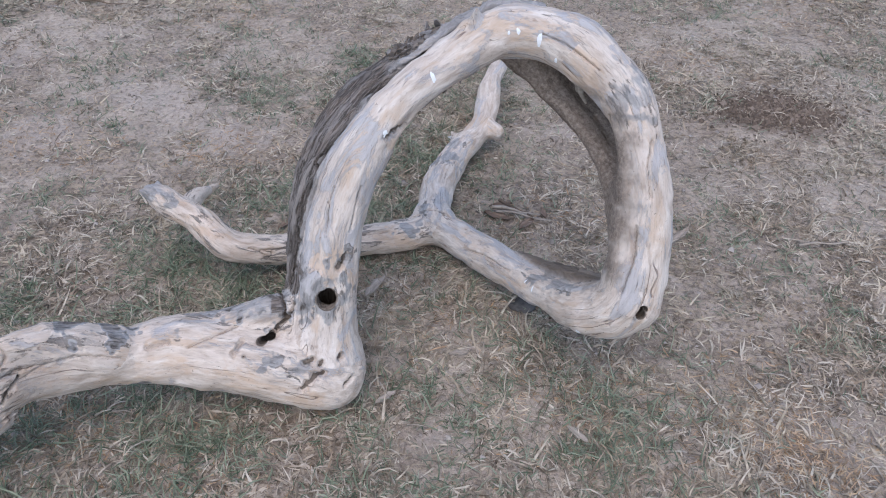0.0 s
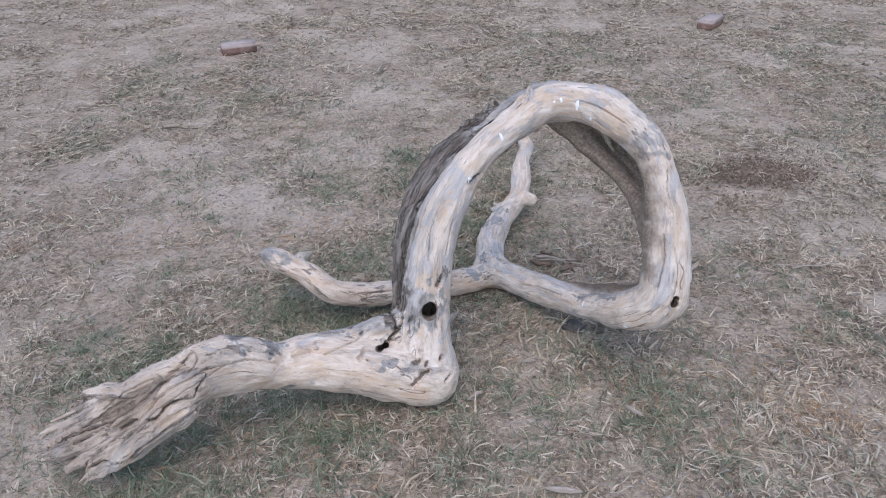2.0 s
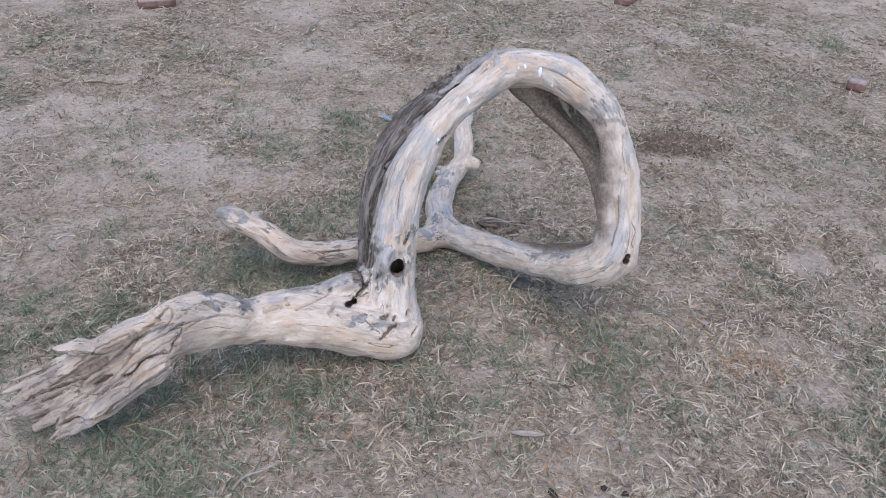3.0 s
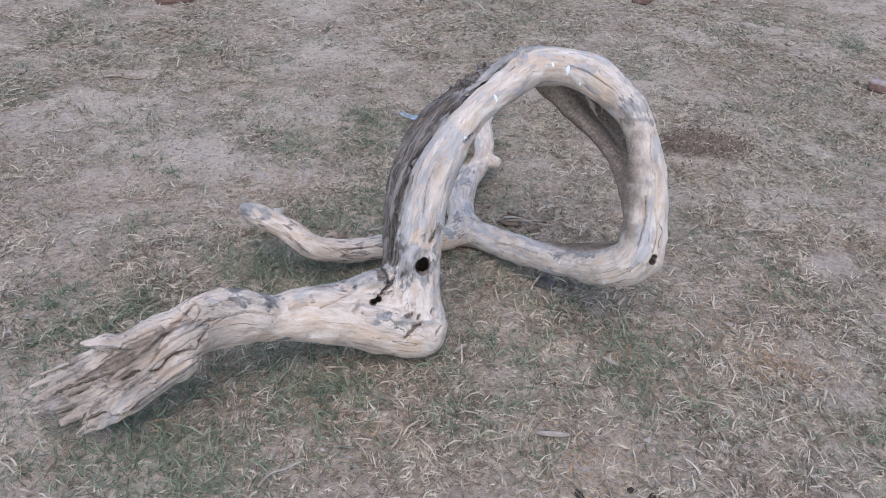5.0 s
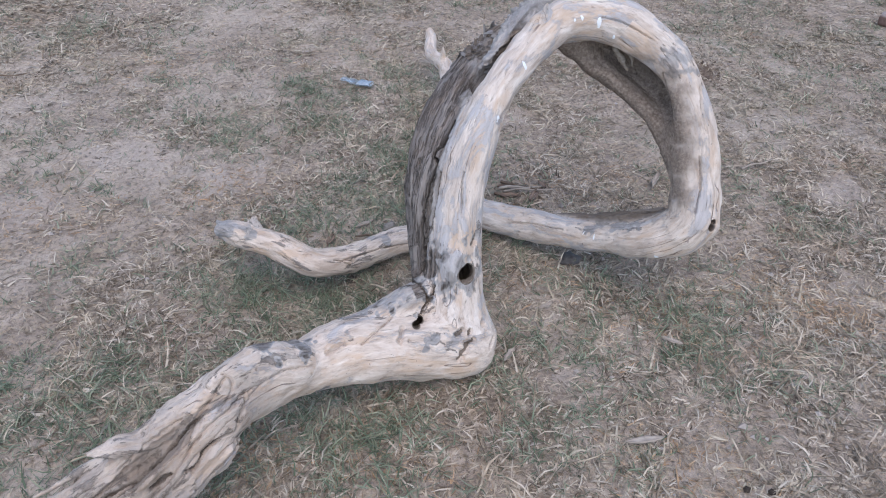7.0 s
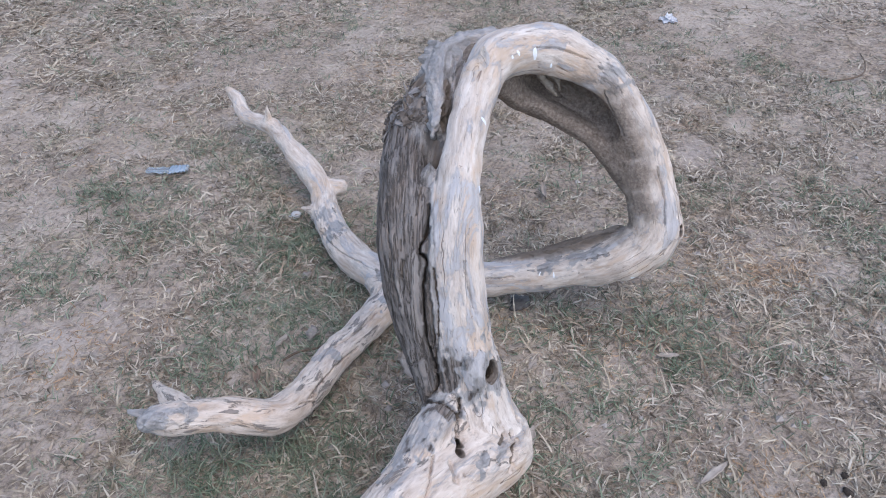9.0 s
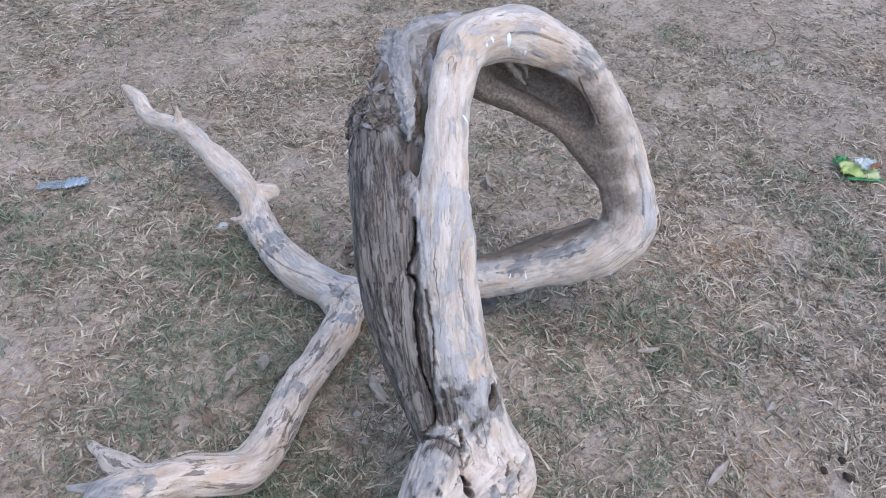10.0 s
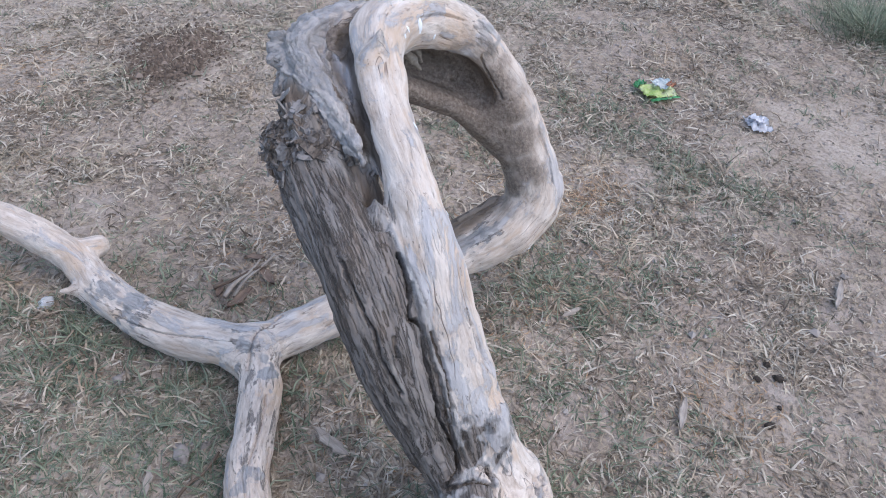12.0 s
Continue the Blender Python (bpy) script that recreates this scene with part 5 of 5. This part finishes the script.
chip(-0.475, 1.683, 60, 0.06, 0.03, 0.002, LEAF, "curled pale brown dead leaf", "dead leaf", 0.15, 7)
chip(0.158, 1.781, -20, 0.085, 0.04, 0.002, LEAF, "crumpled red-brown dead leaf beside the sticks", "dead leaf", 0.15, 8)
chip(0.245, 1.745, 50, 0.07, 0.04, 0.002, LEAF, "flat brown dead leaf on dry grass", "dead leaf", 0.15, 9)
chip(0.175, 1.84, 10, 0.06, 0.03, 0.002, LEAF, "curled brown dead leaf behind the sticks", "dead leaf", 0.15, 10)
chip(0.30, 1.80, 100, 0.05, 0.025, 0.002, LEAF, "small brown dead leaf in straw", "dead leaf", 0.15, 11)
chip(-0.35, 1.75, 20, 0.07, 0.022, 0.004, GREY_TWIG, "grey bark flake in green grass", "bark flake", seed=12)
chip(0.05, 1.21, 10, 0.05, 0.02, 0.003, GREY_TWIG, "grey wood flake under the loop", seed=13)


# ---- rotted fibres that hang in the tree's hollow ----
for i, (a, b, r) in enumerate((((0.245, 1.442, 0.70), (0.268, 1.405, 0.645), 0.0065), ((0.262, 1.438, 0.69), (0.291, 1.392, 0.625), 0.0075), ((0.288, 1.422, 0.678), (0.302, 1.395, 0.635), 0.0055))):
    a, b = Vector(a), Vector(b)
    mid = (a + b) / 2 + Vector((0.006 * (-1) ** i, -0.004, 0.003))
    part("hanging_fibre", tube([a, mid, b], [r * 1.6, r, r * 0.5], 7, 1.2, i * 3.0), GREY_TWIG, tree, "rotted grey wood fibre inside the hollow")


# ---- rubbish ----
def film_material(name, colours, rough=0.35, through_light=0.0):
    m = Nodes(name)
    n = m.noise(m.coords(), 26, 3, 0.5)
    m.shader.inputs["Transmission Weight"].default_value = through_light
    return m.finish(m.colours(n, colours), rough, m.noise(m.coords(), 45, 3), 0.002, 0.6, 0.5)


def crumpled(name, length, width, height, seed, material, parent, label, x=0.0, y=0.0, z=0.0, turn=0.0, tilt=0.0):
    """A creased sheet with thickness."""
    bm = bmesh.new()
    k = 14
    rows = []
    for i in range(k + 1):
        row = []
        for j in range(k + 1):
            u, w = i / k - 0.5, j / k - 0.5
            p = Vector((u * length, w * width, 0))
            fold = abs(noise.noise(Vector((u * 3.2, w * 3.2, seed)))) + 0.25 * abs(noise.noise(Vector((u * 7, w * 7, seed + 4))))
            p.z = height * fold
            p.x += 0.07 * length * noise.noise(Vector((w * 2.6, u * 2, seed + 9)))
            p.y += 0.07 * width * noise.noise(Vector((u * 2.6, w * 2, seed + 13)))
            row.append(bm.verts.new(p))
        rows.append(row)
    for i in range(k):
        for j in range(k):
            bm.faces.new((rows[i][j], rows[i + 1][j], rows[i + 1][j + 1], rows[i][j + 1]))
    bmesh.ops.solidify(bm, geom=bm.faces[:], thickness=0.0012)
    bmesh.ops.transform(bm, matrix=pose(x, y, z, tilt, 0, turn), verts=bm.verts)
    return part(name, bm, material, parent, label)


def snack_wrapper():
    root = thing("snack_wrapper", "crumpled green and yellow foil snack wrapper on dry grass", "wrapper", on_ground(1.545, 0.76, -60, 0.012))
    lime = film_material("lime_foil", [(0.3, (0.50, 0.72, 0.20)), (0.5, (0.78, 0.88, 0.40)), (0.7, (0.84, 0.88, 0.66))])
    green_foil = film_material("green_foil", [(0.3, (0.04, 0.27, 0.12)), (0.7, (0.20, 0.60, 0.28))])
    silver = film_material("pale_foil", [(0.3, (0.78, 0.84, 0.86)), (0.7, (0.92, 0.95, 0.95))], 0.3)
    orange = film_material("orange_print", [(0.3, (0.50, 0.22, 0.12)), (0.7, (0.62, 0.36, 0.24))])
    crumpled("front_panel", 0.125, 0.085, 0.030, 2.0, lime, root, "yellow-green printed panel", 0.0, 0.0, 0.004)
    crumpled("green_border", 0.125, 0.013, 0.016, 5.0, green_foil, root, "dark green border strip", 0.005, -0.048, 0.002, 4)
    crumpled("torn_end", 0.065, 0.022, 0.025, 7.0, green_foil, root, "green torn end", -0.045, 0.06, 0.006, 25)
    crumpled("inner_foil", 0.066, 0.068, 0.022, 9.0, silver, root, "pale silvery inside of the foil", 0.022, 0.016, 0.024, 10)
    crumpled("printed_spot", 0.035, 0.03, 0.02, 12.0, orange, root, "faded orange printed picture", 0.038, -0.012, 0.036, 30)


snack_wrapper()


def paper_scrap(x, y, turn, size, seed, label):
    root = thing("paper_scrap", label, "paper", on_ground(x, y, turn, 0.004))
    paper = plain("white_paper", (0.88, 0.88, 0.92), 0.6, 0.03, 30)
    crumpled("outer_fold", size, size * 0.8, size * 0.35, seed, paper, root, "", 0, 0, 0)
    crumpled("inner_fold", size * 0.6, size * 0.7, size * 0.3, seed + 3, paper, root, "", size * 0.12, 0, size * 0.15, 40, 20)


paper_scrap(1.44, 0.41, 20, 0.095, 3.0, "crumpled white paper scrap on the grass")
paper_scrap(2.42, 2.30, -30, 0.085, 8.0, "torn white paper scrap on distant grass")


def crushed_bottle():
    root = thing("plastic_bottle", "crushed clear blue plastic bottle lying in grass", "bottle", on_ground(-0.142, 2.748, -45, 0.006))
    clear = film_material("clear_plastic", [(0.3, (0.60, 0.66, 0.71)), (0.7, (0.84, 0.87, 0.89))], 0.15, 0.85)
    blue = film_material("blue_plastic", [(0.3, (0.42, 0.54, 0.68)), (0.7, (0.66, 0.75, 0.84))], 0.2, 0.6)

    def flat_tube(rows, sides=18):
        bm = bmesh.new()
        rings = []
        for x, half, tall, z in rows:
            rings.append([bm.verts.new((x, half * math.cos(2 * math.pi * i / sides), z + tall * math.sin(2 * math.pi * i / sides) + 0.0015 * noise.noise(Vector((x * 60, i, 0))))) for i in range(sides)])
        for p, q in zip(rings[:-1], rings[1:]):
            for i in range(sides):
                bm.faces.new((p[i], q[i], q[(i + 1) % sides], p[(i + 1) % sides]))
        bm.faces.new(rings[0][::-1])
        bm.faces.new(rings[-1])
        bmesh.ops.recalc_face_normals(bm, faces=bm.faces)
        return bm
    ribs = [(0.002 + 0.0035 * i, 0.026 + 0.0016 * (1 if i % 4 < 2 else -1) - 0.00035 * i, 0.008 + 0.0012 * (1 if i % 4 < 2 else -1), 0.010 + 0.0004 * i) for i in range(18)]
    part("ribbed_body", flat_tube(ribs), blue, root, "blue-tinted ribbed body")
    film = [(-0.085 + 0.0085 * i, 0.016 + 0.004 * math.sin(i * 1.3) + 0.0007 * i, 0.005 + 0.002 * math.sin(i * 2.1), 0.008) for i in range(11)]
    part("flattened_body", flat_tube(film), clear, root, "flattened clear end")
    part("base_ring", flat_tube([(0.062, 0.019, 0.008, 0.016), (0.066, 0.017, 0.007, 0.016), (0.069, 0.010, 0.004, 0.016)]), clear, root, "clear moulded base")


crushed_bottle()
